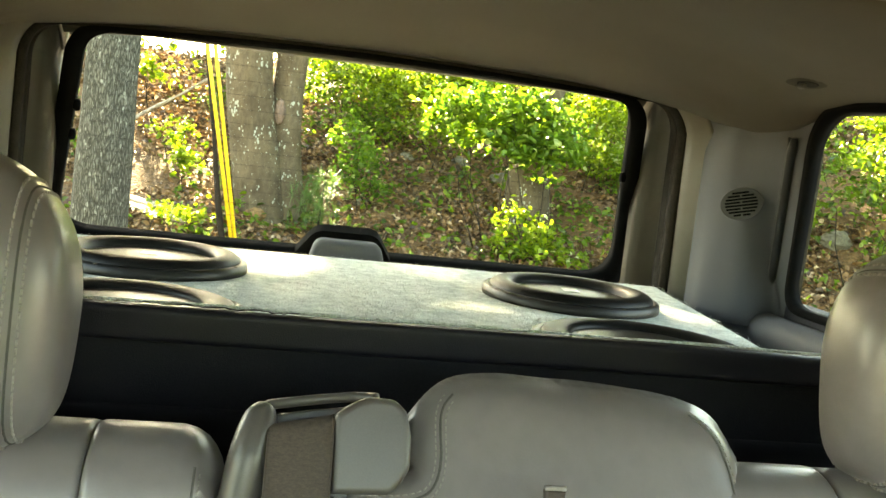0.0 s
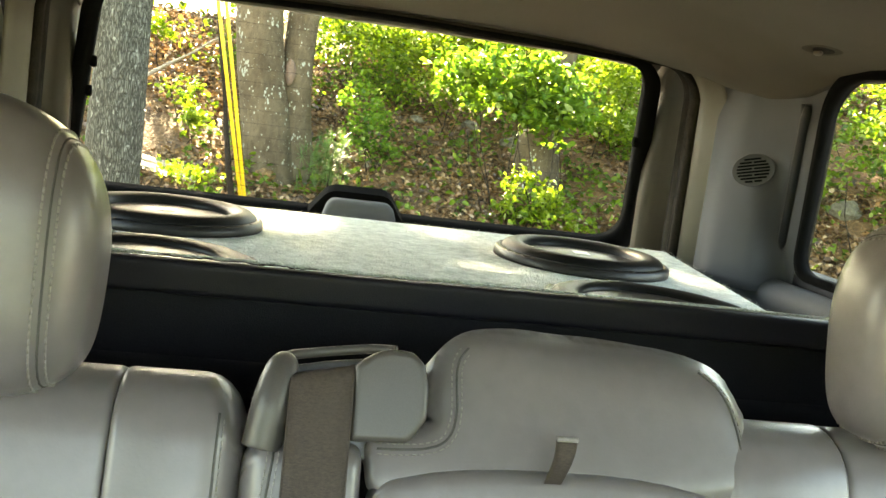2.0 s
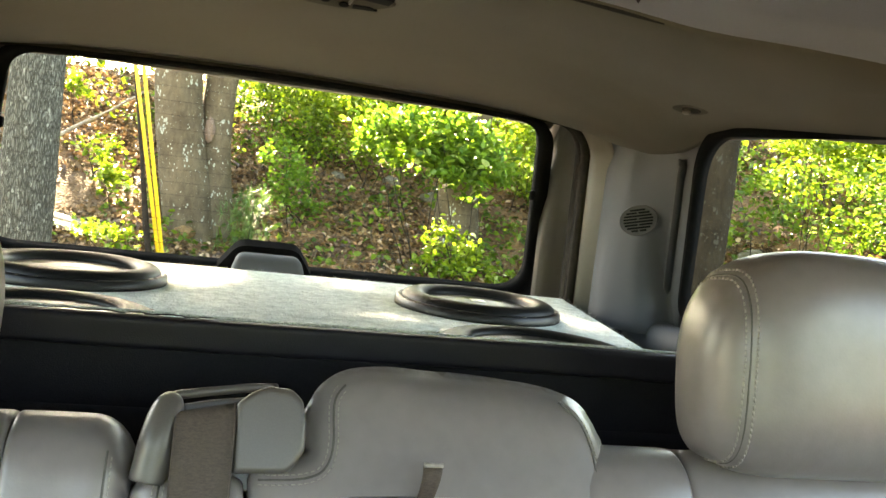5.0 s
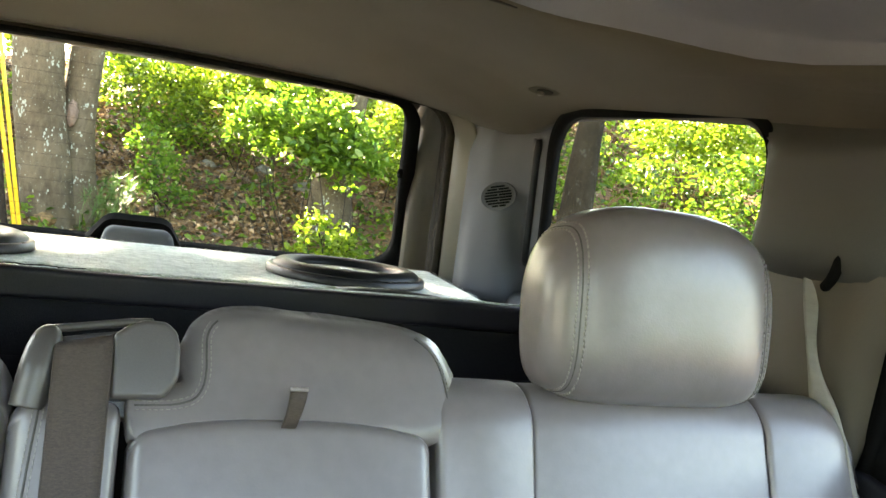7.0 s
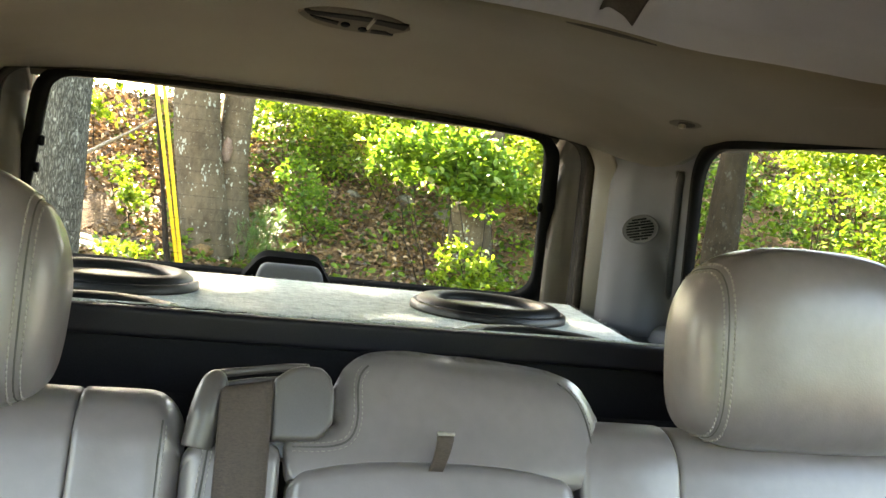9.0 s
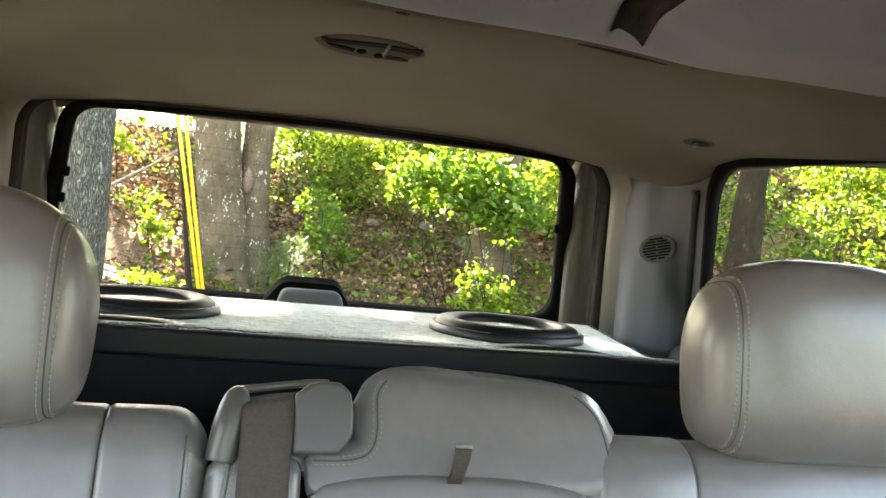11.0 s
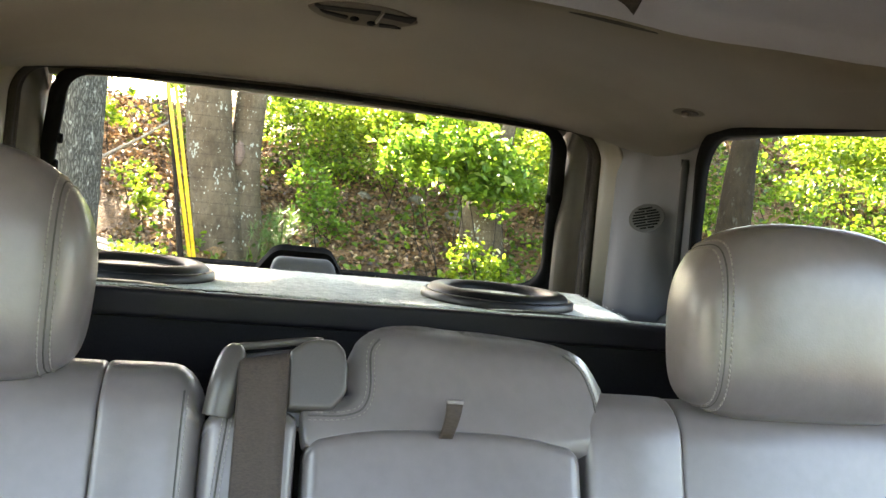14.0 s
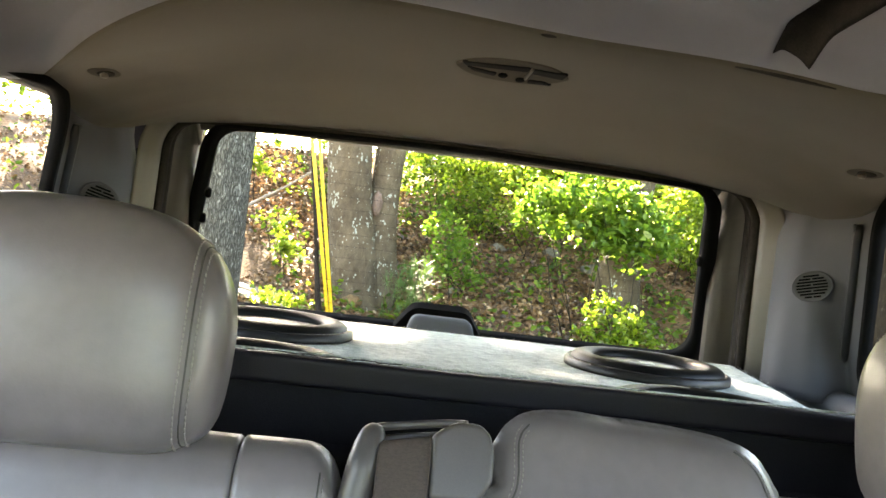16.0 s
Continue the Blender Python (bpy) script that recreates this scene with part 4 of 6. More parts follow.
def panel(x0, x1, z0, z1, thick=0.13, r=0.05, out=0.0, bulge=0.008, side=(0.010, 0.010), drop=(0.0, 0.0)):
    """An upholstered panel of the seat back between two world heights: rounded over the top by r, at its sides by side; drop: how far its top corners fall."""
    h0, h1 = vz(z0), vz(z1)
    prof = [(0.0, h0), (0.0, h0 + 0.05), (0.0, h0 + (h1 - h0) * 0.3), (0.0, h0 + (h1 - h0) * 0.6), (0.0, h1 - r * 1.6)]
    prof += [(r - r * math.cos(radians(a)), h1 - r + r * math.sin(radians(a))) for a in range(0, 91, 9)]
    prof += [(thick - 0.03 + 0.03 * math.sin(radians(a)), h1 - 0.03 + 0.03 * math.cos(radians(a))) for a in (0, 45, 90)]
    prof += [(thick, h0)]
    w = x1 - x0
    cols = []
    for d0, sgn, rs in ((0, 1, side[0]), (w, -1, side[1])):
        c = [(rs * (1 - math.cos(radians(a))), rs * (1 - math.sin(radians(a)))) for a in range(0, 91, 15)]
        cols.append([(d0 + sgn * a, b) for a, b in c])
    a0, a1 = side[0] * 1.3, w - side[1] * 1.3
    mid = [(a0 + (a1 - a0) * k / 9, 0.0) for k in range(10)]
    xs = cols[0] + mid + cols[1][::-1]
    cy = thick * 0.5
    bm = bmesh.new()
    grid = []
    for x, ins in xs:
        f = 2 * x / w - 1
        row = []
        for y, z in prof:
            fz = (z - h0) / (h1 - h0)
            yy = y - (bulge * (1 - f * f) if y < thick * 0.5 else 0.0) * (0.35 + 0.65 * min(1.0, fz * 2))
            dz = (drop[0] * max(0.0, -f) ** 3 + drop[1] * max(0.0, f) ** 3) * ramp01(0.6, 1.0, fz)
            yy = yy + (ins if y < cy else -ins) * (1.0 if y < 0.002 or y > thick - 0.002 else 0.6)
            zz = z - dz - (ins * 0.9 if fz > 0.93 else 0.0)
            row.append(bm.verts.new((x0 + x, yy - out, zz)))
        grid.append(row)
    for a, b in zip(grid, grid[1:]):
        for k in range(len(prof) - 1):
            bm.faces.new((a[k], b[k], b[k + 1], a[k + 1]))
    bm.faces.new(grid[0])
    bm.faces.new(grid[-1][::-1])
    bmesh.ops.recalc_face_normals(bm, faces=bm.faces[:])
    return moved(bm, SEAT)


def stitches(path, length=0.0040, gap=0.0017, wide=0.0011, up=0.0006, nor=(0, -1, 0.2)):
    """A row of thread stitches along a path, as one mesh."""
    pts = [Vector(p) for p in path]
    out = bmesh.new()
    start = 0.0
    N = Vector(nor).normalized()
    for a, b in zip(pts, pts[1:]):
        seg = (b - a).length
        if seg < 1e-6:
            continue
        t = (b - a) / seg
        pos = start
        while pos + length <= seg + 1e-9:
            c = a + t * (pos + length / 2)
            s = t.cross(N).normalized()
            q = [c + t * (sx * length / 2) + s * (sy * wide / 2) for sx, sy in ((-1, -1), (1, -1), (1, 1), (-1, 1))]
            lo = [out.verts.new(p - N * 0.001) for p in q]
            hi = [out.verts.new(p + N * up) for p in q]
            out.faces.new(hi)
            for i in range(4):
                out.faces.new((lo[i], lo[(i + 1) % 4], hi[(i + 1) % 4], hi[i]))
            pos += length + gap
        start = pos - seg
    bmesh.ops.recalc_face_normals(out, faces=out.faces[:])
    return out


HR_W, HR_D, HR_H = 0.163, 0.072, 0.118
HR_K2 = 3.3
HR_SEAM = 0.131


def headrest_f(x, y, z):
    wz = HR_W * (1.0 - 0.04 * max(0.0, -z / HR_H) ** 1.5 - 0.085 * max(0.0, z / HR_H) ** 1.3)
    k = 3.0 + 2.3 * ramp01(0.25, -0.7, z / HR_H)
    p = (abs(x / wz) ** k + abs(z / HR_H) ** k) ** (1 / k)
    return (p ** HR_K2 + abs(y / HR_D) ** HR_K2) ** (1 / HR_K2)


def headrest_surface(d):
    """Where a direction from the middle leaves the headrest."""
    lo, hi = 0.0, 1.0
    for _ in range(40):
        m = (lo + hi) / 2
        if headrest_f(*(d * m)) < 1:
            lo = m
        else:
            hi = m
    return d * lo


def ring_at(x):
    """The headrest's outline in the plane of a given x."""
    out = []
    for k in range(72):
        a = math.tau * k / 72
        dy, dz = math.cos(a), math.sin(a)
        lo, hi = 0.0, 0.4
        for _ in range(36):
            m = (lo + hi) / 2
            if headrest_f(x, dy * m, dz * m) < 1:
                lo = m
            else:
                hi = m
        out.append(Vector((x, dy * lo, dz * lo)))
    return out


def build_headrest(parent, m):
    bm = bmesh.new()
    bmesh.ops.create_cube(bm, size=2)
    bmesh.ops.subdivide_edges(bm, edges=bm.edges[:], cuts=30, use_grid_fill=True)
    for v in bm.verts:
        d = Vector((v.co.x * HR_W, v.co.y * HR_D, v.co.z * HR_H))
        v.co = headrest_surface(d.normalized())
        # seams draw the leather in
        for sx in (-HR_SEAM, HR_SEAM):
            q = 1 - 0.016 * math.exp(-((v.co.x - sx) / 0.007) ** 2)
            v.co.y *= q
            v.co.z *= q
        # soft unevenness of the stuffing
        v.co.y += 0.0005 * noise.noise(v.co * 18.0)
    head = part("headrest", moved(bm, m), LEATHER, parent, "plump grey leather headrest with stitched side seams")
    for sx in (-HR_SEAM, HR_SEAM):
        ring = ring_at(sx)
        part("seam", moved(tube([Vector((p.x, p.y * 0.982, p.z * 0.982)) for p in ring], 0.0010, 6, closed=True), m), SEAM, head)
        for off in (-0.0052, 0.0052):
            r2 = ring_at(sx + off)
            rows = stitches_round(r2 + [r2[0]])
            part("stitching", moved(rows, m), STITCH, head)
    for sx in (-0.06, 0.06):
        part("post", tube([m @ Vector((sx, 0.02, -HR_H * 0.9)), m @ Vector((sx, 0.02, -HR_H - 0.06))], 0.006, 10), BASKET, head, "steel headrest post")
    return head


def stitches_round(ring):
    out = bmesh.new()
    acc = 0.0
    step, length = 0.0056, 0.0040
    for a, b in zip(ring, ring[1:]):
        seg = (b - a).length
        t = (b - a).normalized()
        while acc + length <= seg + 0.002:
            c = a + t * (acc + length / 2)
            n = Vector((0, c.y, c.z)).normalized()
            s = Vector((1, 0, 0))
            q = [c + t * (i * length / 2) + s * (j * 0.00065) for i, j in ((-1, -1), (1, -1), (1, 1), (-1, 1))]
            lo = [out.verts.new(p - n * 0.002) for p in q]
            hi = [out.verts.new(p + n * 0.0011) for p in q]
            out.faces.new(hi)
            for i in range(4):
                out.faces.new((lo[i], lo[(i + 1) % 4], hi[(i + 1) % 4], hi[i]))
            acc += step
        acc -= seg
        acc = max(acc, 0.0)
    bmesh.ops.recalc_face_normals(out, faces=out.faces[:])
    return out


def headrest_pose(x):
    return Matrix.Translation((x, 0.60, 1.209)) @ pose(0, 0, 0, -8)


def drape(points, bm, lift=0.0004):
    """Points x and z of the seat face, laid on the upholstery below them."""
    tree = BVHTree.FromBMesh(bm)
    way = SEAT.to_3x3() @ Vector((0, 1, 0))
    out = []
    for x, zz in points:
        hit = tree.ray_cast(SEAT @ Vector((x, -0.15, zz)), way)
        if hit[0] and hit[1].dot(way) < -0.30:
            out.append(hit[0] - way * lift)
    for _ in range(3):
        deep = [p.dot(way) for p in out]
        for k in range(1, len(out) - 1):
            want = min(deep[k], (deep[k - 1] + deep[k] + deep[k + 1]) / 3 + 0.0002)
            out[k] = out[k] + way * (want - deep[k])
    return out


def sewn(points, bm, parent, rows=(-0.0042, 0.0042)):
    """A seam with a row of stitches on each side along x and z points."""
    pts = [(p.x, p.y) for p in smooth_path([Vector((a, b, 0)) for a, b in points], 6)]
    part("seam", tube(drape(pts, bm), 0.0011, 6), SEAM, parent)
    for off in rows:
        side = []
        for k, (x, zz) in enumerate(pts):
            a, b = Vector(pts[max(0, k - 1)]), Vector(pts[min(len(pts) - 1, k + 1)])
            t = (b - a).normalized()
            side.append((x - t.y * off, zz + t.x * off))
        part("stitching", stitches(drape(side, bm), nor=(0, -1, 0.36)), STITCH, parent)


def build_left_seat():
    s = thing("rear_seat", "narrow split of the grey leather rear bench with headrest", "car seat", group="rear bench")
    part("centre_panel", panel(-0.665, -0.288, 0.55, 1.130, 0.13, 0.06, side=(0.006, 0.006)), LEATHER, s)
    b = part("inner_bolster", panel(-0.288, -0.187, 0.55, 1.130, 0.13, 0.06, 0.003, 0.006, side=(0.006, 0.034), drop=(0, 0.012)), LEATHER, s)
    part("outer_bolster", panel(-0.86, -0.665, 0.55, 1.121, 0.13, 0.06, 0.006, side=(0.05, 0.006), drop=(0.05, 0)), LEATHER, s)
    shape = panel(-0.288, -0.187, 0.55, 1.130, 0.13, 0.06, 0.003, 0.006, side=(0.006, 0.034), drop=(0, 0.012))
    sewn([(-0.208, vz(zz)) for zz in (0.70, 0.8, 0.9, 1.0, 1.05, 1.08, 1.098)], shape, b, (-0.004,))
    shape.free()
    build_headrest(s, headrest_pose(-0.470))
    part("seat_cushion", moved(rbox(0.66, 0.50, 0.17, 0.05, 4, 4), Matrix.Translation((-0.525, 0.13, 0.60))), LEATHER, s)
    return s


def build_right_seat():
    s = thing("rear_seat", "wide split of the grey leather rear bench with folded armrest", "car seat", group="rear bench")
    part("centre_panel", panel(0.338, 0.668, 0.55, 1.122, 0.13, 0.06, side=(0.006, 0.006)), LEATHER, s)
    part("inner_bolster", panel(0.222, 0.338, 0.55, 1.123, 0.13, 0.06, 0.003, 0.006, side=(0.010, 0.006)), LEATHER, s)
    part("outer_bolster", panel(0.668, 0.842, 0.55, 1.122, 0.13, 0.06, 0.004, 0.010, side=(0.006, 0.07), drop=(0, 0.13)), LEATHER, s)
    build_headrest(s, headrest_pose(0.503))
    part("seat_cushion", moved(rbox(1.04, 0.50, 0.17, 0.05, 4, 4), Matrix.Translation((0.335, 0.13, 0.60))), LEATHER, s)
    # column behind the middle belt
    col = part("belt_column", panel(-0.188, -0.094, 0.55, 1.082, 0.12, 0.02, 0.004, 0.003, side=(0.022, 0.010)), LEATHER, s)
    shape = panel(-0.188, -0.094, 0.55, 1.082, 0.12, 0.02, 0.004, 0.003, side=(0.022, 0.010))
    sewn([(-0.164, vz(1.074)), (-0.168, vz(1.03)), (-0.172, vz(0.97)), (-0.174, vz(0.9)), (-0.175, vz(0.75))], shape, col)
    shape.free()
    # armrest folded into the back, leaning a little further
    z = vz
    tip = SEAT @ Vector((0, -0.008, z(1.0715)))
    turn = Matrix.Translation(tip) @ pose(0, 0, 0, -5) @ Matrix.Translation(-tip)
    part("armrest", moved(panel(-0.086, 0.214, 0.62, 1.0715, 0.10, 0.014, 0.008, 0.004, side=(0.016, 0.016), drop=(0.016, 0.016)), turn), LEATHER, s, "flat leather armrest folded upright")
    # black sheet behind the armrest paints the shade in its gap
    part("armrest_gap_shade", panel(-0.094, 0.222, 0.60, 1.070, 0.05, 0.012, -0.030, 0.0), BLACK, s, "black sheet painting the shade in the gap round the armrest")
    # cushion above the armrest, cut out round the belt guide
    loop = [(-0.0410, z(1.1467)), (-0.0310, z(1.1678)), (-0.0020, z(1.1867)), (0.0500, z(1.1928)), (0.1150, z(1.1922)), (0.1785, z(1.1883)), (0.2259, z(1.1789)), (0.2510, z(1.1589)), (0.2630, z(1.1289)), (0.2650, z(1.1000)), (0.2610, z(1.0840)), (0.2490, z(1.0690)), (0.2330, z(1.0590)), (0.2093, z(1.0550)), (0.1619, z(1.0540)), (0.0800, z(1.0560)), (0.0000, z(1.0560)), (-0.0500, z(1.0550)), (-0.0820, z(1.0540)), (-0.0890, z(1.0740)), (-0.0900, z(1.0890)), (-0.0800, z(1.0950)), (-0.0600, z(1.0950)), (-0.0470, z(1.1055)), (-0.0400, z(1.1089)), (-0.0430, z(1.1200)), (-0.0430, z(1.1333))]
    sm = [(p.x, p.y) for p in smooth_loop([Vector((a, b, 0)) for a, b in loop], 4)]
    thin = lambda x, zz: (0.30 + 0.70 * ramp01(-0.035, 0.03, x)) * (0.22 + 0.78 * ramp01(z(1.055), z(1.12), zz))
    make = lambda: pillow(sm, 0.115, 0.058, 0.0042, SEAT @ Matrix.Translation((0, -0.003, z(1.067))) @ pose(0, 0, 0, -9) @ Matrix.Translation((0, 0, -z(1.07))), thin)
    cush = part("centre_cushion", make(), LEATHER, s, "padded leather centre cushion above the armrest")
    shape = make()
    sewn([(-0.083, z(1.0800)), (-0.064, z(1.0802)), (-0.044, z(1.0820)), (-0.029, z(1.0875)), (-0.0215, z(1.0985)), (-0.0190, z(1.114)), (-0.0195, z(1.129)), (-0.0195, z(1.144)), (-0.016, z(1.154)), (-0.009, z(1.162))], shape, cush)
    sewn([(0.206, z(1.158)), (0.224, z(1.141)), (0.233, z(1.120)), (0.236, z(1.101)), (0.235, z(1.084))], shape, cush, (0.004,))
    shape.free()
    # pull tab, standing off the cushion at its top
    rows = []
    for i in range(7):
        t = i / 6
        rows.append([SEAT @ Vector((0.052 + 0.003 * t + (0.014 + 0.003 * t) * j / 4, -0.0165 - 0.020 * math.sin(t * 1.9), z(1.062 + 0.033 * t))) for j in range(5)])
    # leather tab takes the darker webbing colour to hold its shade
    tab = part("pull_tab", grid_solid(rows, SEAT.to_3x3() @ Vector((0, 0.003, 0))), WEB, s, "small leather pull tab, shade in its brown-grey colour")
    # pale thread colour puts the highlight on the tab's top edge
    part("tab_fold", tube([p + Vector((0, 0, 0.0008)) for p in rows[-1]], 0.0022, 8), STITCH, tab, "folded tab edge, highlight in its pale colour")
    # belt guide: block, column and rail round the belt slot
    blk = [(-0.1065, z(1.084)), (-0.1065, z(1.140)), (-0.093, z(1.150)), (-0.080, z(1.1545)), (-0.060, z(1.1535)), (-0.050, z(1.145)), (-0.0455, z(1.128)), (-0.0455, z(1.104)), (-0.052, z(1.093)), (-0.060, z(1.085))]
    guide = part("belt_guide", block(blk, 0.06, 0.005, 0.004, 4, SEAT @ Matrix.Translation((0, -0.010, 0))), GUIDE, s, "moulded grey plastic belt guide")
    spine = smooth_path([SEAT @ Vector(p) for p in ((-0.1735, 0.008, z(1.076)), (-0.1715, 0.006, z(1.090)), (-0.1690, 0.004, z(1.108)), (-0.1655, 0.006, z(1.125)), (-0.1625, 0.010, z(1.136)), (-0.160, 0.016, z(1.142)))], 5)
    part("guide_column", tube(spine, [float(np.interp(k / (len(spine) - 1), (0, 0.4, 0.6, 0.8, 0.92, 1), (0.0165, 0.016, 0.015, 0.013, 0.010, 0.004))) for k in range(len(spine))], 20, flat=1.0), GUIDE, guide)
    rail = [SEAT @ Vector(p) for p in ((-0.166, 0.006, z(1.134)), (-0.160, 0.020, z(1.1445)), (-0.140, 0.026, z(1.1490)), (-0.110, 0.026, z(1.1535)), (-0.090, 0.022, z(1.1555)), (-0.072, 0.012, z(1.1550)))]
    part("guide_rail", tube(smooth_path(rail, 5), 0.0042, 10), GUIDE, guide, "thin grey rail behind the belt")
    plate = [(-0.164, z(1.07)), (-0.163, z(1.137)), (-0.125, z(1.144)), (-0.085, z(1.149)), (-0.060, z(1.147)), (-0.054, z(1.07))]
    part("guide_slot", block(plate, 0.008, 0.002, 0.003, 3, SEAT @ Matrix.Translation((0, 0.023, 0))), GUIDE, guide, "inner wall behind the belt")
    # middle belt
    pts = [(0.018, z(1.120)), (0.012, z(1.135)), (0.002, z(1.1405)), (-0.0070, z(1.135)), (-0.0110, z(1.120)), (-0.0125, z(1.09)), (-0.0135, z(1.06)), (-0.0135, z(1.0)), (-0.0135, z(0.9)), (-0.014, z(0.80)), (-0.015, z(0.70))]
    rows = []
    for i, p in enumerate(smooth_path([Vector((0, a, b)) for a, b in pts], 4)):
        x0, x1 = -0.1560, -0.1075
        drop = 0.010 * ramp01(z(1.08), z(1.13), p.z)
        rows.append([SEAT @ Vector((x0 + (x1 - x0) * k / 4, p.y - 0.0012 * math.sin(math.pi * k / 4), p.z + drop * (k / 4 - 1))) for k in range(5)])
    belt = thing("seat_belt", "brown-grey woven middle seat belt running down the seat", "seat belt")
    part("webbing", grid_solid(rows, SEAT.to_3x3() @ Vector((0, 0.0016, 0))), WEB, belt)
    for k in (0, 4):
        part("selvedge", tube([r[k] + SEAT.to_3x3() @ Vector((0, 0.0006, 0)) for r in rows], 0.0010, 6), WEB, belt, "tightly woven belt edge")
    return s


build_left_seat()
build_right_seat()


def build_side_belt(s):
    b = thing("seat_belt", "pale outer seat belt hanging from a black guide loop", "seat belt", group="outer seat belts")
    x = s * 0.742
    part("guide_loop", tube(smooth_path([(x, 0.545, 1.306), (x, 0.549, 1.292), (x, 0.556, 1.272), (x + s * 0.004, 0.572, 1.256)], 4), [0.004] + [0.0075] * 8 + [0.007] * 3 + [0.004], 10), BLACK, b, "black belt guide loop")
    rows = []
    ctrl = [(1.275, 0.606, 0.026), (1.225, 0.603, 0.020), (1.180, 0.599, 0.012), (1.140, 0.588, 0.020), (1.100, 0.570, 0.042), (1.04, 0.545, 0.044), (0.96, 0.515, 0.044)]
    for p in smooth_path([Vector(c) for c in ctrl], 4):
        xx = 0.762 + 0.13 * max(0.0, 1.25 - p.x)
        rows.append([Vector((s * xx - s * 0.006 * j / 4, p.y - p.z / 2 + p.z * j / 4, p.x)) for j in range(5)])
    part("webbing", grid_solid(rows, (s * 0.0016, 0.0006, 0)), WEB2, b)
    # flap of trim over the loop and the door's dark edge
    part("latch_handle", moved(rbox(0.022, 0.075, 0.030, 0.008, 2, 4), Matrix.Translation((s * 0.835, 0.52, 1.005)) @ pose(0, 0, 0, 12)), BLACKP, b, "black seat release handle")
    return b


build_side_belt(1)
build_side_belt(-1)


# ---- cargo: barrier, speaker box, subwoofers ----
def build_barrier():
    b = thing("cargo_barrier", "black board with a top rail standing behind the seats", "barrier", at=(0, 0, 0))
    def bow(v):
        return Vector((v.x, v.y, v.z + 0.004 * math.sin(v.x * 7) * 0.3))
    part("top_rail", moved(rbox(1.40, 0.022, 0.037, 0.006, 12, 3, bow), Matrix.Translation((0, 0.847, 1.1435))), RAIL, b, "satin black top rail")
    part("board", moved(rbox(1.42, 0.010, 0.40, 0.004, 4, 2), Matrix.Translation((0, 0.853, 0.925))), BOARD, b)
    part("lower_rail", moved(rbox(1.42, 0.014, 0.05, 0.006, 4, 2), Matrix.Translation((0, 0.851, 1.03))), BOARD, b)
    rng = random.Random(4)
    pts, rad = [], []
    for k in range(40):
        x = -0.30 + 0.17 * k / 39
        pts.append((x, 0.850 + 0.004 * math.sin(k * 0.7) + rng.uniform(-0.002, 0.002), 1.1630 + rng.uniform(-0.0003, 0.0006)))
        rad.append(0.0009 + 0.0014 * rng.random() * math.sin(math.pi * (k + 0.5) / 40))
    part("torn_edge", tube(pts, rad, 6, flat=0.6), BLACKP, b, "torn black plastic edging")
    part("edge_strip", tube([(x, 0.8605, 1.1625 + 0.0006 * math.sin(x * 23)) for x in [-0.69 + 0.03 * k for k in range(47)]], 0.0022, 6), CARPET, b, "pale fuzzy carpet edge behind the rail")
    return b


build_barrier()

BOX_Z = 1.116
SUBS = [(-0.36, 1.405), (0.361, 1.405), (-0.345, 1.022), (0.345, 1.022)]


def build_box():
    b = thing("speaker_box", "grey carpet-covered subwoofer box in the cargo area", "speaker box")
    # top outline follows the slanting sides
    out = round_loop([(-0.542, 0.862), (0.542, 0.862), (0.663, 1.712), (-0.663, 1.712)], 0.012, 3)
    bm = bmesh.new()
    n = len(out)
    levels = [(0.76, 0.0), (BOX_Z - 0.010, 0.0), (BOX_Z - 0.003, 0.003), (BOX_Z, 0.010)]
    rings = []
    for z, ins in levels:
        rings.append([bm.verts.new((p.x * (1 - ins / 0.6), 1.3 + (p.y - 1.3) * (1 - ins / 0.42), z)) for p in out])
    for a, c in zip(rings, rings[1:]):
        for i in range(n):
            bm.faces.new((a[i], a[(i + 1) % n], c[(i + 1) % n], c[i]))
    bm.faces.new(rings[0][::-1])
    top = bm.faces.new(rings[-1])
    bmesh.ops.triangulate(bm, faces=[top])
    part("carpeted_body", bm, CARPET, b, smooth=False)
    # loose carpet fibres on the top and its rims
    rng = np.random.default_rng(5)
    N = 26000
    y = rng.uniform(0.885, 1.712, N)
    half = 0.545 + (y - 0.885) * 0.1427
    x = rng.uniform(-1, 1, N) * half
    keep = np.ones(N, bool)
    for cx, cy in SUBS:
        keep &= (x - cx) ** 2 + (y - cy) ** 2 > 0.158 ** 2
    x, y = x[keep], y[keep]
    N = len(x)
    ang, ln = rng.uniform(0, math.tau, N), rng.uniform(0.004, 0.011, N)
    tip = np.stack([np.cos(ang) * ln, np.sin(ang) * ln, rng.uniform(0.0005, 0.004, N)], 1)
    p0 = np.stack([x, y, np.full(N, BOX_Z - 0.0003)], 1)
    w = np.stack([-np.sin(ang), np.cos(ang), np.zeros(N)], 1) * 0.0005
    verts = np.concatenate([p0 - w, p0 + w, p0 + tip], 0)
    faces = [(i, i + N, i + 2 * N) for i in range(N)]
    fib = part_mesh("pile", raw("pile", verts, faces), CARPET, b, smooth=False)
    fib["kind"] = "stuff"
    return b


build_box()


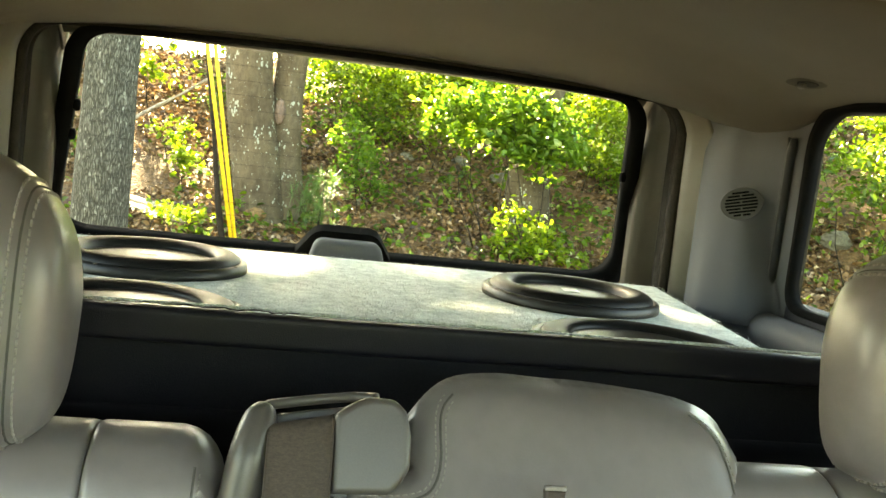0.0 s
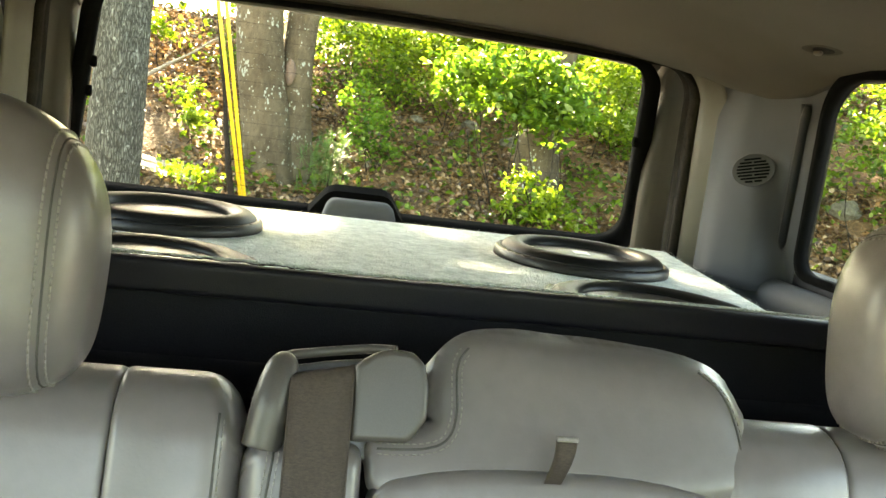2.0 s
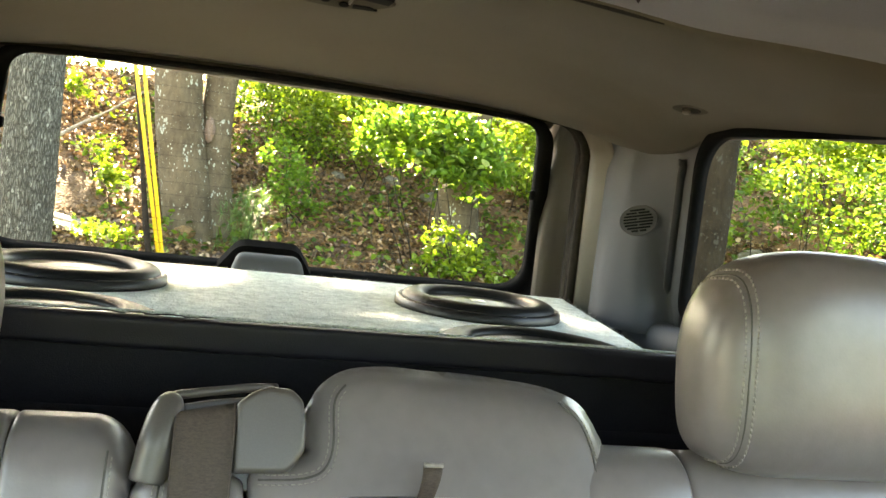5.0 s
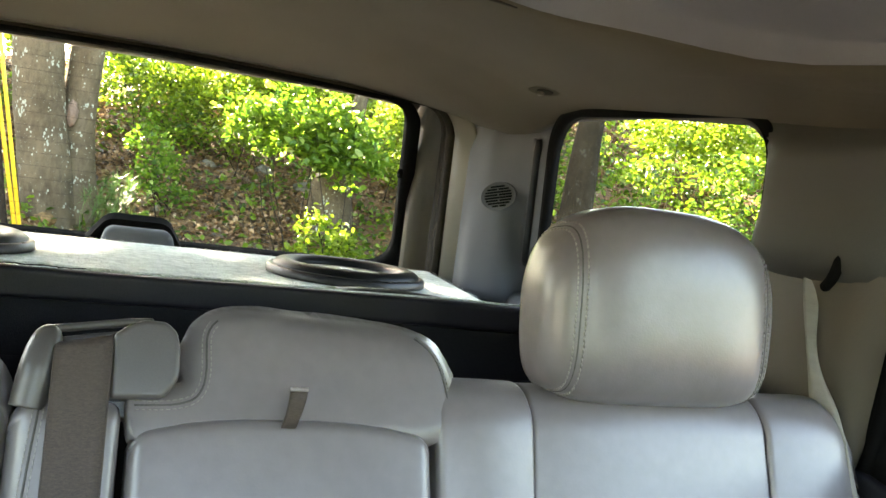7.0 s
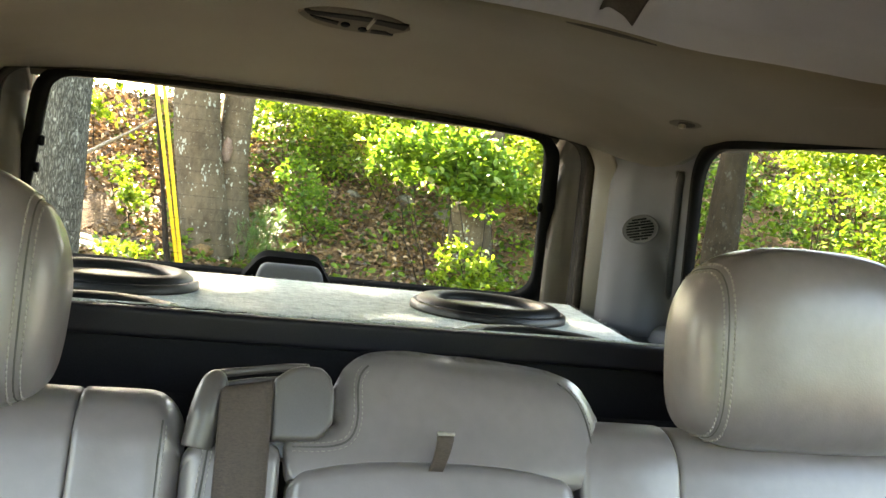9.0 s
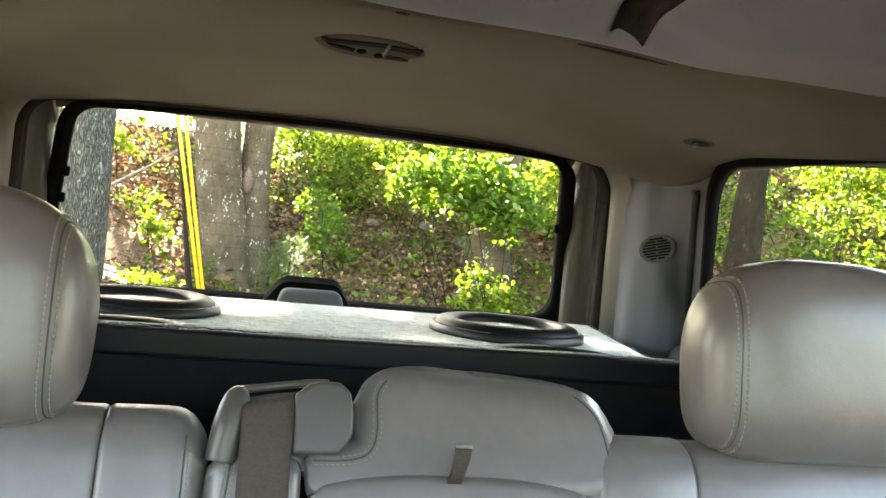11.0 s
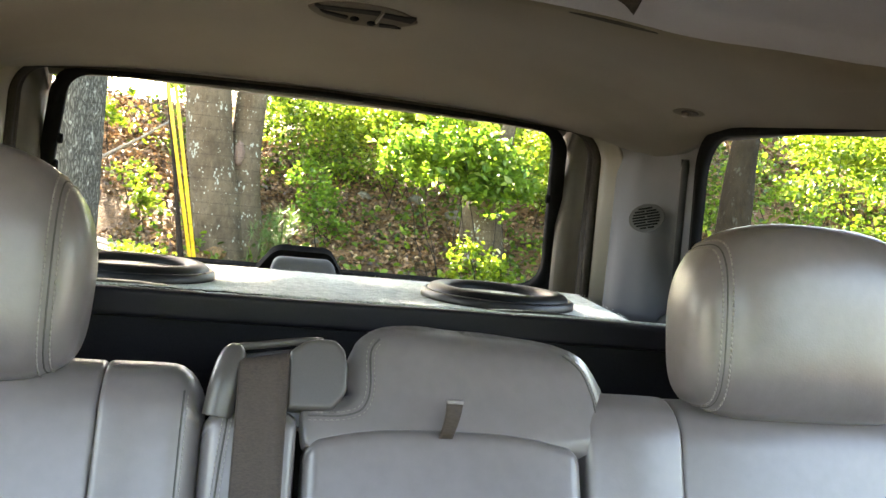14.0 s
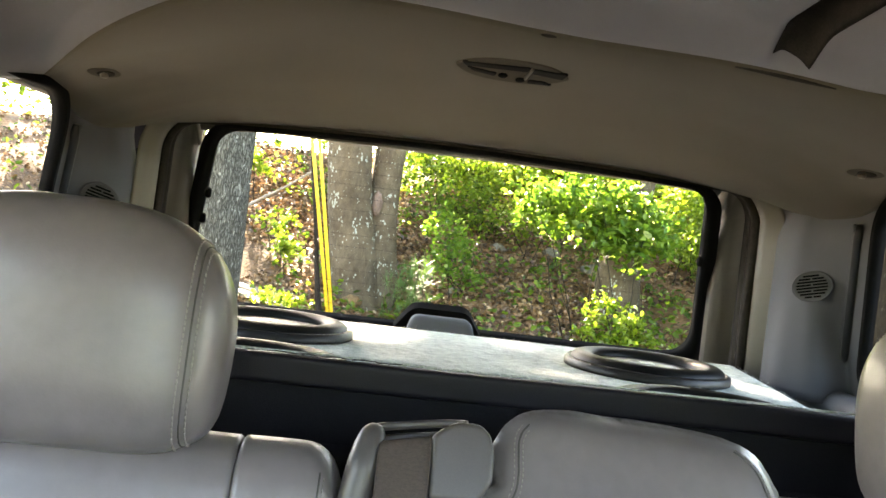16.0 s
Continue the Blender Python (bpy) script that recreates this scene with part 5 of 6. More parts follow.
def lathe(profile, n=64):
    bm = bmesh.new()
    rings = []
    for r, z in profile:
        rings.append([bm.verts.new((r * math.cos(math.tau * i / n), r * math.sin(math.tau * i / n), z)) for i in range(n)] if r > 1e-6 else [bm.verts.new((0, 0, z))])
    for a, b in zip(rings, rings[1:]):
        for i in range(n):
            q = (a[i % len(a)], a[(i + 1) % len(a)], b[(i + 1) % len(b)], b[i % len(b)])
            q = list(dict.fromkeys(q))
            if len(q) > 2:
                bm.faces.new(q)
    bmesh.ops.recalc_face_normals(bm, faces=bm.faces[:])
    return bm


def build_sub():
    s = thing("subwoofer", "black round subwoofer with tall rubber surround and glossy cone", "subwoofer", group="subwoofers in the box")
    part("frame", lathe([(0.130, 0.0), (0.157, 0.0), (0.1575, 0.004), (0.1565, 0.0135), (0.153, 0.016), (0.146, 0.0165), (0.1455, 0.012), (0.13, 0.010)]), BASKET, s, "black flanged frame")
    roll = [(0.124 + 0.022 * math.cos(radians(a)), 0.012 + 0.017 * math.sin(radians(a)) ** 0.9) for a in range(0, 181, 10)]
    part("surround", lathe([(0.147, 0.008)] + roll + [(0.100, 0.0125)]), RUBBER, s, "tall rounded rubber surround")
    cone = [(0.1025, 0.0130), (0.095, 0.0134), (0.080, 0.0142), (0.062, 0.0152), (0.045, 0.0164), (0.030, 0.0174), (0.015, 0.0180), (0.0, 0.0182)]
    part("cone", lathe(cone), CONE, s, "glossy black cone inside the surround")
    for k in range(8):
        a = math.tau * (k + 0.5) / 8
        b = bmesh.new()
        bmesh.ops.create_uvsphere(b, u_segments=10, v_segments=6, radius=0.0035, matrix=Matrix.Translation((0.1505 * math.cos(a), 0.1505 * math.sin(a), 0.0158)) @ Matrix.Diagonal((1, 1, 0.5, 1)))
        part("screw", b, STEEL, s)
    part("badge", moved(rbox(0.028, 0.034, 0.0008, 0.0003, 1, 1), Matrix.Translation((0.0, 0.002, 0.0186))), BADGE, s, "small pale printed badge", smooth=False)
    s.matrix_world = pose(SUBS[0][0], SUBS[0][1], BOX_Z + 0.0005)
    return s


sub = build_sub()
for k, (x, y) in enumerate(SUBS[1:]):
    c = copy_thing(sub, pose(x, y, BOX_Z + 0.0005, 0, 0, 9 * k - 6))
    if k:
        c.scale = (1, 1, 0.6)


# ---- outside: bank, trees, shrubs ----
def bank_d(x, y):
    """Distance up the bank behind and beside the parked car."""
    return y + (0.20 * x + 0.55 * max(0.0, x - 2.5) if x > 0 else -0.25 * x) - 6.4


def ground_z(x, y):
    d = bank_d(x, y)
    n = 0.10 * noise.noise(Vector((x * 0.55, y * 0.55, 0.3))) + 0.05 * noise.noise(Vector((x * 1.7, y * 1.7, 4.0)))
    top = 2.30 + 0.55 * ramp01(-1.0, 5.0, x) + 0.8 * ramp01(4.0, 14.0, x)
    rise = 0.42 * max(0.0, d)
    z = top - math.log1p(math.exp((top - rise) * 3.0)) / 3.0 if d > 0 else 0.0
    z = max(z, 0.0) + 0.05 * max(0.0, d - 8)
    return z + n * ramp01(-0.5, 1.5, d) - 0.02


def spaced(lo, hi, step, far, n):
    a = list(np.arange(lo, hi + 1e-6, step))
    left = [lo - (far + lo) * (k / n) ** 2.2 for k in range(n, 0, -1)]
    right = [hi + (far - hi) * (k / n) ** 2.2 for k in range(1, n + 1)]
    return left + a + right


def build_ground():
    xs, ys = spaced(-9, 13, 0.16, 130, 16), spaced(-6, 17, 0.16, 130, 16)
    verts = [(x, y, ground_z(x, y)) for y in ys for x in xs]
    nx = len(xs)
    faces = [(j * nx + i, j * nx + i + 1, (j + 1) * nx + i + 1, (j + 1) * nx + i) for j in range(len(ys) - 1) for i in range(nx - 1)]
    return tagged(part_mesh("ground", raw("ground", verts, faces), EARTH), "brown wooded bank rising behind the parked car", "ground", kind="structure")


build_ground()


def build_bounce_ground():
    # pale ground added, and widened to the left, to bounce light into the cabin
    xs, ys = [-13 + 0.5 * k for k in range(35)], [-40 + 1.5 * k for k in range(30)]
    rows = [[(x, y, 0.012 + 0.012 * noise.noise(Vector((x, y, 0)))) for x in xs] for y in ys]
    return tagged(part("road", grid_solid(rows, (0, 0, -0.04)), GRAVEL), "pale gravel ground added to bounce light into the cabin", "road", kind="structure")


build_bounce_ground()


def leaf_mesh(name, centres, normals, sizes, rng, ratio=0.6, fold=0.25, droop=0.15):
    """Many small folded leaves: a rounded half on each side of the midrib."""
    n = len(centres)
    c, nn = np.asarray(centres, float), np.asarray(normals, float)
    nn = nn / np.linalg.norm(nn, axis=1, keepdims=True)
    r = rng.normal(size=(n, 3))
    t = r - (r * nn).sum(1, keepdims=True) * nn
    t /= np.linalg.norm(t, axis=1, keepdims=True)
    s = np.cross(nn, t)
    L = np.asarray(sizes, float)[:, None]
    base = c - t * L * 0.5
    tip = c + t * L * 0.5 - nn * L * droop
    up = nn * L * fold * 0.5
    la, ra = c - t * L * 0.22 + s * L * ratio * 0.46 + up, c - t * L * 0.22 - s * L * ratio * 0.46 + up
    lb, rb = c + t * L * 0.16 + s * L * ratio * 0.44 + up * 0.6, c + t * L * 0.16 - s * L * ratio * 0.44 + up * 0.6
    verts = np.stack([base, la, lb, tip, rb, ra], 1).reshape(-1, 3)
    me = bpy.data.meshes.new(name)
    me.vertices.add(6 * n)
    me.vertices.foreach_set("co", verts.ravel())
    idx = np.arange(n)[:, None] * 6
    quad = np.concatenate([idx + [0, 3, 2, 1], idx + [0, 5, 4, 3]], 1).reshape(-1)
    me.loops.add(len(quad))
    me.loops.foreach_set("vertex_index", quad.astype(np.int32))
    me.polygons.add(2 * n)
    me.polygons.foreach_set("loop_start", np.arange(0, len(quad), 4, dtype=np.int32))
    me.update(calc_edges=True)
    return me


def clumps(rng, centre, radius, n_clump, per, spread, flat=0.7):
    """Leaf places gathered in clumps inside an uneven blob."""
    c = np.array(centre, float)
    d = rng.normal(size=(n_clump, 3))
    d /= np.linalg.norm(d, axis=1, keepdims=True)
    rad = np.array(radius, float) * (0.35 + 0.65 * rng.random((n_clump, 1)) ** 0.5) * (0.75 + 0.5 * rng.random((n_clump, 1)))
    cc = c + d * rad
    p = np.repeat(cc, per, 0) + rng.normal(size=(n_clump * per, 3)) * np.array([spread, spread, spread * flat])
    nor = rng.normal(size=p.shape) * 0.6 + [0, -0.15, 0.8]
    return p, nor, cc


def limb(rng, a, b, r0, r1, wob=0.06, k=7):
    pts, rad = [], []
    a, b = Vector(a), Vector(b)
    for i in range(k + 1):
        t = i / k
        w = Vector(rng.normal(size=3)) * wob * math.sin(math.pi * t) * (b - a).length * 0.3
        pts.append(a.lerp(b, t) + w)
        rad.append(r0 + (r1 - r0) * t)
    return pts, rad


def trunk_mesh(pts, radii, rng, n=28, rough=0.03):
    """A trunk along a line with furrowed, flared bark."""
    path = smooth_path([Vector(p) for p in pts], 10)
    rad = np.interp(np.linspace(0, len(radii) - 1, len(path)), range(len(radii)), radii)
    bm = bmesh.new()
    rings = []
    for k, p in enumerate(path):
        ring = []
        for i in range(n):
            a = math.tau * i / n
            q = noise.noise(Vector((math.cos(a) * 2.2, math.sin(a) * 2.2, p.z * 0.9)))
            f = noise.noise(Vector((math.cos(a) * 9, math.sin(a) * 9, p.z * 2.2)))
            r = rad[k] * (1 + 0.09 * q) + rough * rad[k] * 2 * f
            ring.append(bm.verts.new((p.x + r * math.cos(a), p.y + r * math.sin(a), p.z)))
        rings.append(ring)
    for a, b in zip(rings, rings[1:]):
        for i in range(n):
            bm.faces.new((a[i], a[(i + 1) % n], b[(i + 1) % n], b[i]))
    bm.faces.new(rings[-1])
    return bm


# carpet spots where canopy leaves are removed so that sun flecks land
FLECKS = [((-0.155, 1.55), 0.085), ((-0.084, 1.27), 0.045), ((-0.058, 1.143), 0.04), ((0.20, 1.15), 0.06), ((0.55, 1.38), 0.06)]
# places to be sunlit, on bank and drive, with the gap's radius in the leaves
SUNNY = [((1.1, 9.5, 2.05), 0.55), ((1.9, 9.9, 2.25), 0.62), ((-1.25, 8.9, 1.45), 0.30), ((-1.1, 7.9, 0.9), 0.30), ((-1.5, 9.9, 1.95), 0.28), ((2.98, 8.6, 1.95), 0.38), ((3.0, 8.4, 1.4), 0.25), ((1.86, 7.2, 0.72), 0.26), ((-1.4, 9.2, 1.6), 0.22), ((-1.05, 8.3, 1.1), 0.18),
         ((-0.95, 7.4, 0.6), 0.26), ((-1.6, 10.8, 2.2), 0.45), ((-5.0, 6.0, 0.9), 0.9), ((-2.6, -0.3, 0.0), 1.2), ((-5.5, 0.8, 0.0), 2.2), ((-8.8, 0.3, 0.0), 2.4), ((-5.2, -3.0, 0.0), 2.2), ((5.2, 6.5, 2.05), 0.75), ((4.5, 6.4, 2.05), 0.40), ((4.2, 5.2, 1.3), 0.18), ((4.9, 5.0, 1.1), 0.16), ((-4.5, 8.5, 1.6), 0.7), ((7.0, 4.4, 2.1), 0.6), ((6.3, 7.9, 2.7), 0.75), ((4.6, 5.7, 1.5), 0.25), ((1.0, 8.6, 1.0), 0.15), ((1.45, 8.6, 1.15), 0.12), ((1.0, 7.9, 0.85), 0.12), ((1.35, 7.4, 1.8), 0.35), ((2.0, 7.3, 1.6), 0.2)]
SUN_U = Vector((0, 0, 1)).cross(SUN_DIR).normalized()
SUN_V = SUN_DIR.cross(SUN_U)


def sun_gaps(p):
    """Which leaves stay: unseen canopy leaves are cut or kept to place sun and shade."""
    keep = np.ones(len(p), bool)
    d = np.array(SUN_DIR)
    u, v = p @ np.array(SUN_U), p @ np.array(SUN_V)
    shade = np.array([noise.noise(Vector((a * 1.15, b * 1.5, 2.0))) + 0.6 * noise.noise(Vector((a * 3.1, b * 3.6, 9.0))) for a, b in zip(u, v)])
    keep &= shade > 0.04
    car = np.array([0.0, 1.3, BOX_Z])
    o = p - car
    off = o - np.outer(o @ d, d)
    keep |= (off ** 2).sum(1) < 1.15 ** 2
    # leaves kept to shade the ground right of the car, cutting its bounce
    for shaded, r in (([2.7, 0.3, 0.0], 1.7), ([5.5, 0.5, 0.0], 2.0)):
        o = p - np.array(shaded)
        off = o - np.outer(o @ d, d)
        keep |= (off ** 2).sum(1) < r * r
    o = p - np.array([3.1, 5.2, 1.7])
    off = o - np.outer(o @ d, d)
    keep |= (off ** 2).sum(1) < 0.6 ** 2
    o = p - np.array([-1.3, 8.5, 1.15])
    off = o - np.outer(o @ d, d)
    fine = np.array([noise.noise(Vector((a * 5.0, b * 5.0, 4.0))) for a, b in zip(u, v)])
    keep |= ((off ** 2).sum(1) < 1.35 ** 2) & (fine > 0.02)
    o = p - np.array([5.0, 5.4, 1.4])
    off = o - np.outer(o @ d, d)
    keep |= ((off ** 2).sum(1) < 1.7 ** 2) & (fine > -0.25)
    for (x, y), r in FLECKS:
        o = p - np.array([x, y, BOX_Z])
        off = o - np.outer(o @ d, d)
        keep &= (off ** 2).sum(1) > r * r
    for c, r in SUNNY:
        r = r + 0.08
        o = p - np.array(c)
        off = o - np.outer(o @ d, d)
        keep &= (off ** 2).sum(1) > r * r
    return keep


def build_tree(label, base, tops, radii, mat, crown, leafmat, seed, extra=None, leaf=(0.09, 0.15)):
    """A tree: trunk with bark, limbs and a crown of leaf clumps."""
    rng = np.random.default_rng(seed)
    t = thing("tree", label, "tree", group="trees on the bank")
    x, y = base
    z0 = ground_z(x, y) - 0.15
    pts = [(x, y, z0), *tops]
    part("trunk", trunk_mesh(pts, radii, rng), mat, t)
    if extra:
        part("second_trunk", trunk_mesh(extra[0], extra[1], rng), mat, t)
        for nm, at, size, km, lab in (("knot", (-0.205, 8.035, 1.53), (0.045, 0.035, 0.11), KNOT, "smooth healed knot"), ("burl", (-0.33, 7.87, 0.62), (0.09, 0.07, 0.06), BURL, "rough orange-brown burl")):
            bm = bmesh.new()
            bmesh.ops.create_icosphere(bm, subdivisions=4, radius=1)
            for v in bm.verts:
                v.co *= 1 + 0.18 * noise.noise(v.co * 2.2) + 0.07 * noise.noise(v.co * 7)
                v.co = Vector((v.co.x * size[0], v.co.y * size[1], v.co.z * size[2])) + Vector(at)
            part(nm, bm, km, t, lab)
    ps, ns = [], []
    branch = []
    for c, r, nc, per in crown:
        p, nor, cc = clumps(rng, c, r, nc, per, 0.42)
        ps.append(p)
        ns.append(nor)
        b0 = Vector(tops[-1]).lerp(Vector(tops[-2]), float(rng.random()) * 0.5)
        pt, rd = limb(rng, b0, c, radii[-1] * 0.6, 0.02)
        branch.append(tube(pt, rd, 7))
        for q in cc[:5]:
            pt, rd = limb(rng, c, q, 0.02, 0.006, k=4)
            branch.append(tube(pt, rd, 5))
    if branch:
        part("limbs", joined(*branch), mat, t)
        P, Nn = np.concatenate(ps), np.concatenate(ns)
        gap = sun_gaps(P)
        P, Nn = P[gap], Nn[gap]
        part_mesh("crown", leaf_mesh("crown", P, Nn, rng.uniform(leaf[0], leaf[1], len(P)), rng), leafmat, t, smooth=False)
    return t


def trees():
    # crowns are unseen; their clumps are set to shade car and bank
    # near grey tree
    build_tree("grey furrowed tree trunk close behind the car", (-0.90, 3.85), [(-0.888, 3.85, 0.9), (-0.876, 3.85, 1.64), (-0.86, 3.85, 2.4), (-0.72, 3.9, 4.2), (-0.6, 4.0, 6.5)], [0.16, 0.115, 0.108, 0.104, 0.09, 0.06], BARK_GREY, [((-1.4, 3.6, 7.4), (2.0, 1.8, 0.8), 80, 60), ((-1.6, 6.0, 6.9), (1.8, 1.6, 0.7), 70, 60)], LEAF, 11, leaf=(0.13, 0.21))
    # twin trunk in the middle
    build_tree("brown twin-trunked tree with pale lichen patches", (-0.21, 8.1), [(-0.275, 8.1, 0.6), (-0.395, 8.1, 1.2), (-0.52, 8.1, 2.05), (-0.68, 8.2, 4.0), (-0.7, 8.4, 8.0)], [0.32, 0.235, 0.215, 0.208, 0.17, 0.11], BARK_BROWN,
               [((-2.2, 9.6, 7.6), (2.0, 1.8, 0.9), 100, 60), ((-2.4, 11.4, 8.6), (2.0, 1.6, 0.8), 90, 60), ((0.4, 9.2, 8.4), (2.0, 1.8, 0.9), 90, 60), ((-0.4, 5.4, 8.2), (2.0, 1.8, 0.9), 90, 60), ((1.2, 10.2, 8.8), (2.0, 1.8, 0.9), 80, 60)], LEAF, 12, leaf=(0.13, 0.21),
               extra=([(0.02, 8.16, 0.25), (-0.07, 8.18, 0.65), (-0.135, 8.2, 1.2), (-0.136, 8.22, 2.05), (0.02, 8.3, 4.5)], [0.30, 0.185, 0.150, 0.142, 0.11]))
    # right-hand tree, leaning; its far crown clumps are added to shade the side shrubs
    build_tree("grey-brown leaning tree half hidden by leaves", (2.10, 7.9), [(2.10, 7.9, 0.85), (2.09, 7.9, 1.22), (2.20, 7.9, 1.60), (2.26, 7.9, 2.05), (2.45, 7.95, 3.4), (2.9, 8.2, 7.0)], [0.30, 0.215, 0.195, 0.10, 0.068, 0.06, 0.05], BARK_BROWN,
               [((3.0, 8.2, 7.5), (2.0, 2.0, 0.9), 90, 60), ((4.8, 9.6, 7.8), (2.0, 2.0, 0.9), 80, 60), ((2.6, 5.6, 8.0), (2.0, 1.8, 0.8), 80, 60), ((3.1, 12.8, 6.9), (2.3, 1.6, 0.8), 120, 60), ((1.2, 13.6, 7.4), (1.6, 1.6, 0.9), 90, 60), ((3.3, 14.2, 7.7), (1.9, 1.6, 1.0), 90, 60)], LEAF, 13, leaf=(0.13, 0.21))
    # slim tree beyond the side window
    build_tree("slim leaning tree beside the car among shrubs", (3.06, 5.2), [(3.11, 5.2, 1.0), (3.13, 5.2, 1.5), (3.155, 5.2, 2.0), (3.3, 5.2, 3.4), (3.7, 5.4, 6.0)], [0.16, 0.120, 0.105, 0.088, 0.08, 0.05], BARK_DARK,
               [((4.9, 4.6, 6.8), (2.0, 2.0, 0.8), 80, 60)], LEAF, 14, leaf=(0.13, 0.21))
    # unseen tall trees, added so that their crowns shade the bank
    for k, (x, y, w) in enumerate(((-4.0, 17.0, 2.6), (0.5, 18.5, 2.6), (4.5, 17.0, 2.8), (9.0, 15.0, 3.0))):
        build_tree("unseen tall leafy tree added to shade the bank", (x, y), [(x, y, 5.0), (x + 0.1, y, 7.0), (x, y, 9.5)], [0.22, 0.18, 0.15, 0.08], BARK_DARK,
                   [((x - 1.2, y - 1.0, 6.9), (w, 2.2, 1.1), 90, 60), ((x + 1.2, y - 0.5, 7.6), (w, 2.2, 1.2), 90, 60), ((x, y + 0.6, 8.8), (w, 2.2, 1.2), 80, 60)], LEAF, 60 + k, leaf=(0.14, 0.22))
    # one more unseen tree, its crown set to shade the left bank
    build_tree("unseen tall leafy tree added to shade the bank", (-4.2, 18.9), [(-4.2, 18.9, 5.0), (-4.1, 18.9, 7.0), (-4.2, 18.9, 9.5)], [0.22, 0.18, 0.15, 0.08], BARK_DARK,
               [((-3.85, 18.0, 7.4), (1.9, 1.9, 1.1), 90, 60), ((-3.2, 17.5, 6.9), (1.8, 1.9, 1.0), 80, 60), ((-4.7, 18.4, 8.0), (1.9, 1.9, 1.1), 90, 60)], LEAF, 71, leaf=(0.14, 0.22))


trees()


def build_shrub(label, centre, radius, n_clump, per, size, mat, seed, stems=5, spread=0.16, cat="shrub"):
    rng = np.random.default_rng(seed)
    s = thing("shrub", label, cat, group="shrubs on the bank")
    x, y, h = centre
    g = ground_z(x, y)
    p, nor, cc = clumps(rng, (x, y, h), radius, n_clump, per, spread)
    for k in range(min(stems, len(cc))):
        a = (x + rng.normal() * 0.10, y + rng.normal() * 0.10, g - 0.05)
        pt, rd = limb(rng, a, cc[k], 0.006, 0.002, k=5)
        part("stem", tube(pt, rd, 5), TWIG, s)
    keep = p[:, 2] > g + 0.02
    part_mesh("leaves", leaf_mesh("leaves", p[keep], nor[keep], rng.uniform(size[0], size[1], keep.sum()), rng), mat, s, smooth=False)
    return s


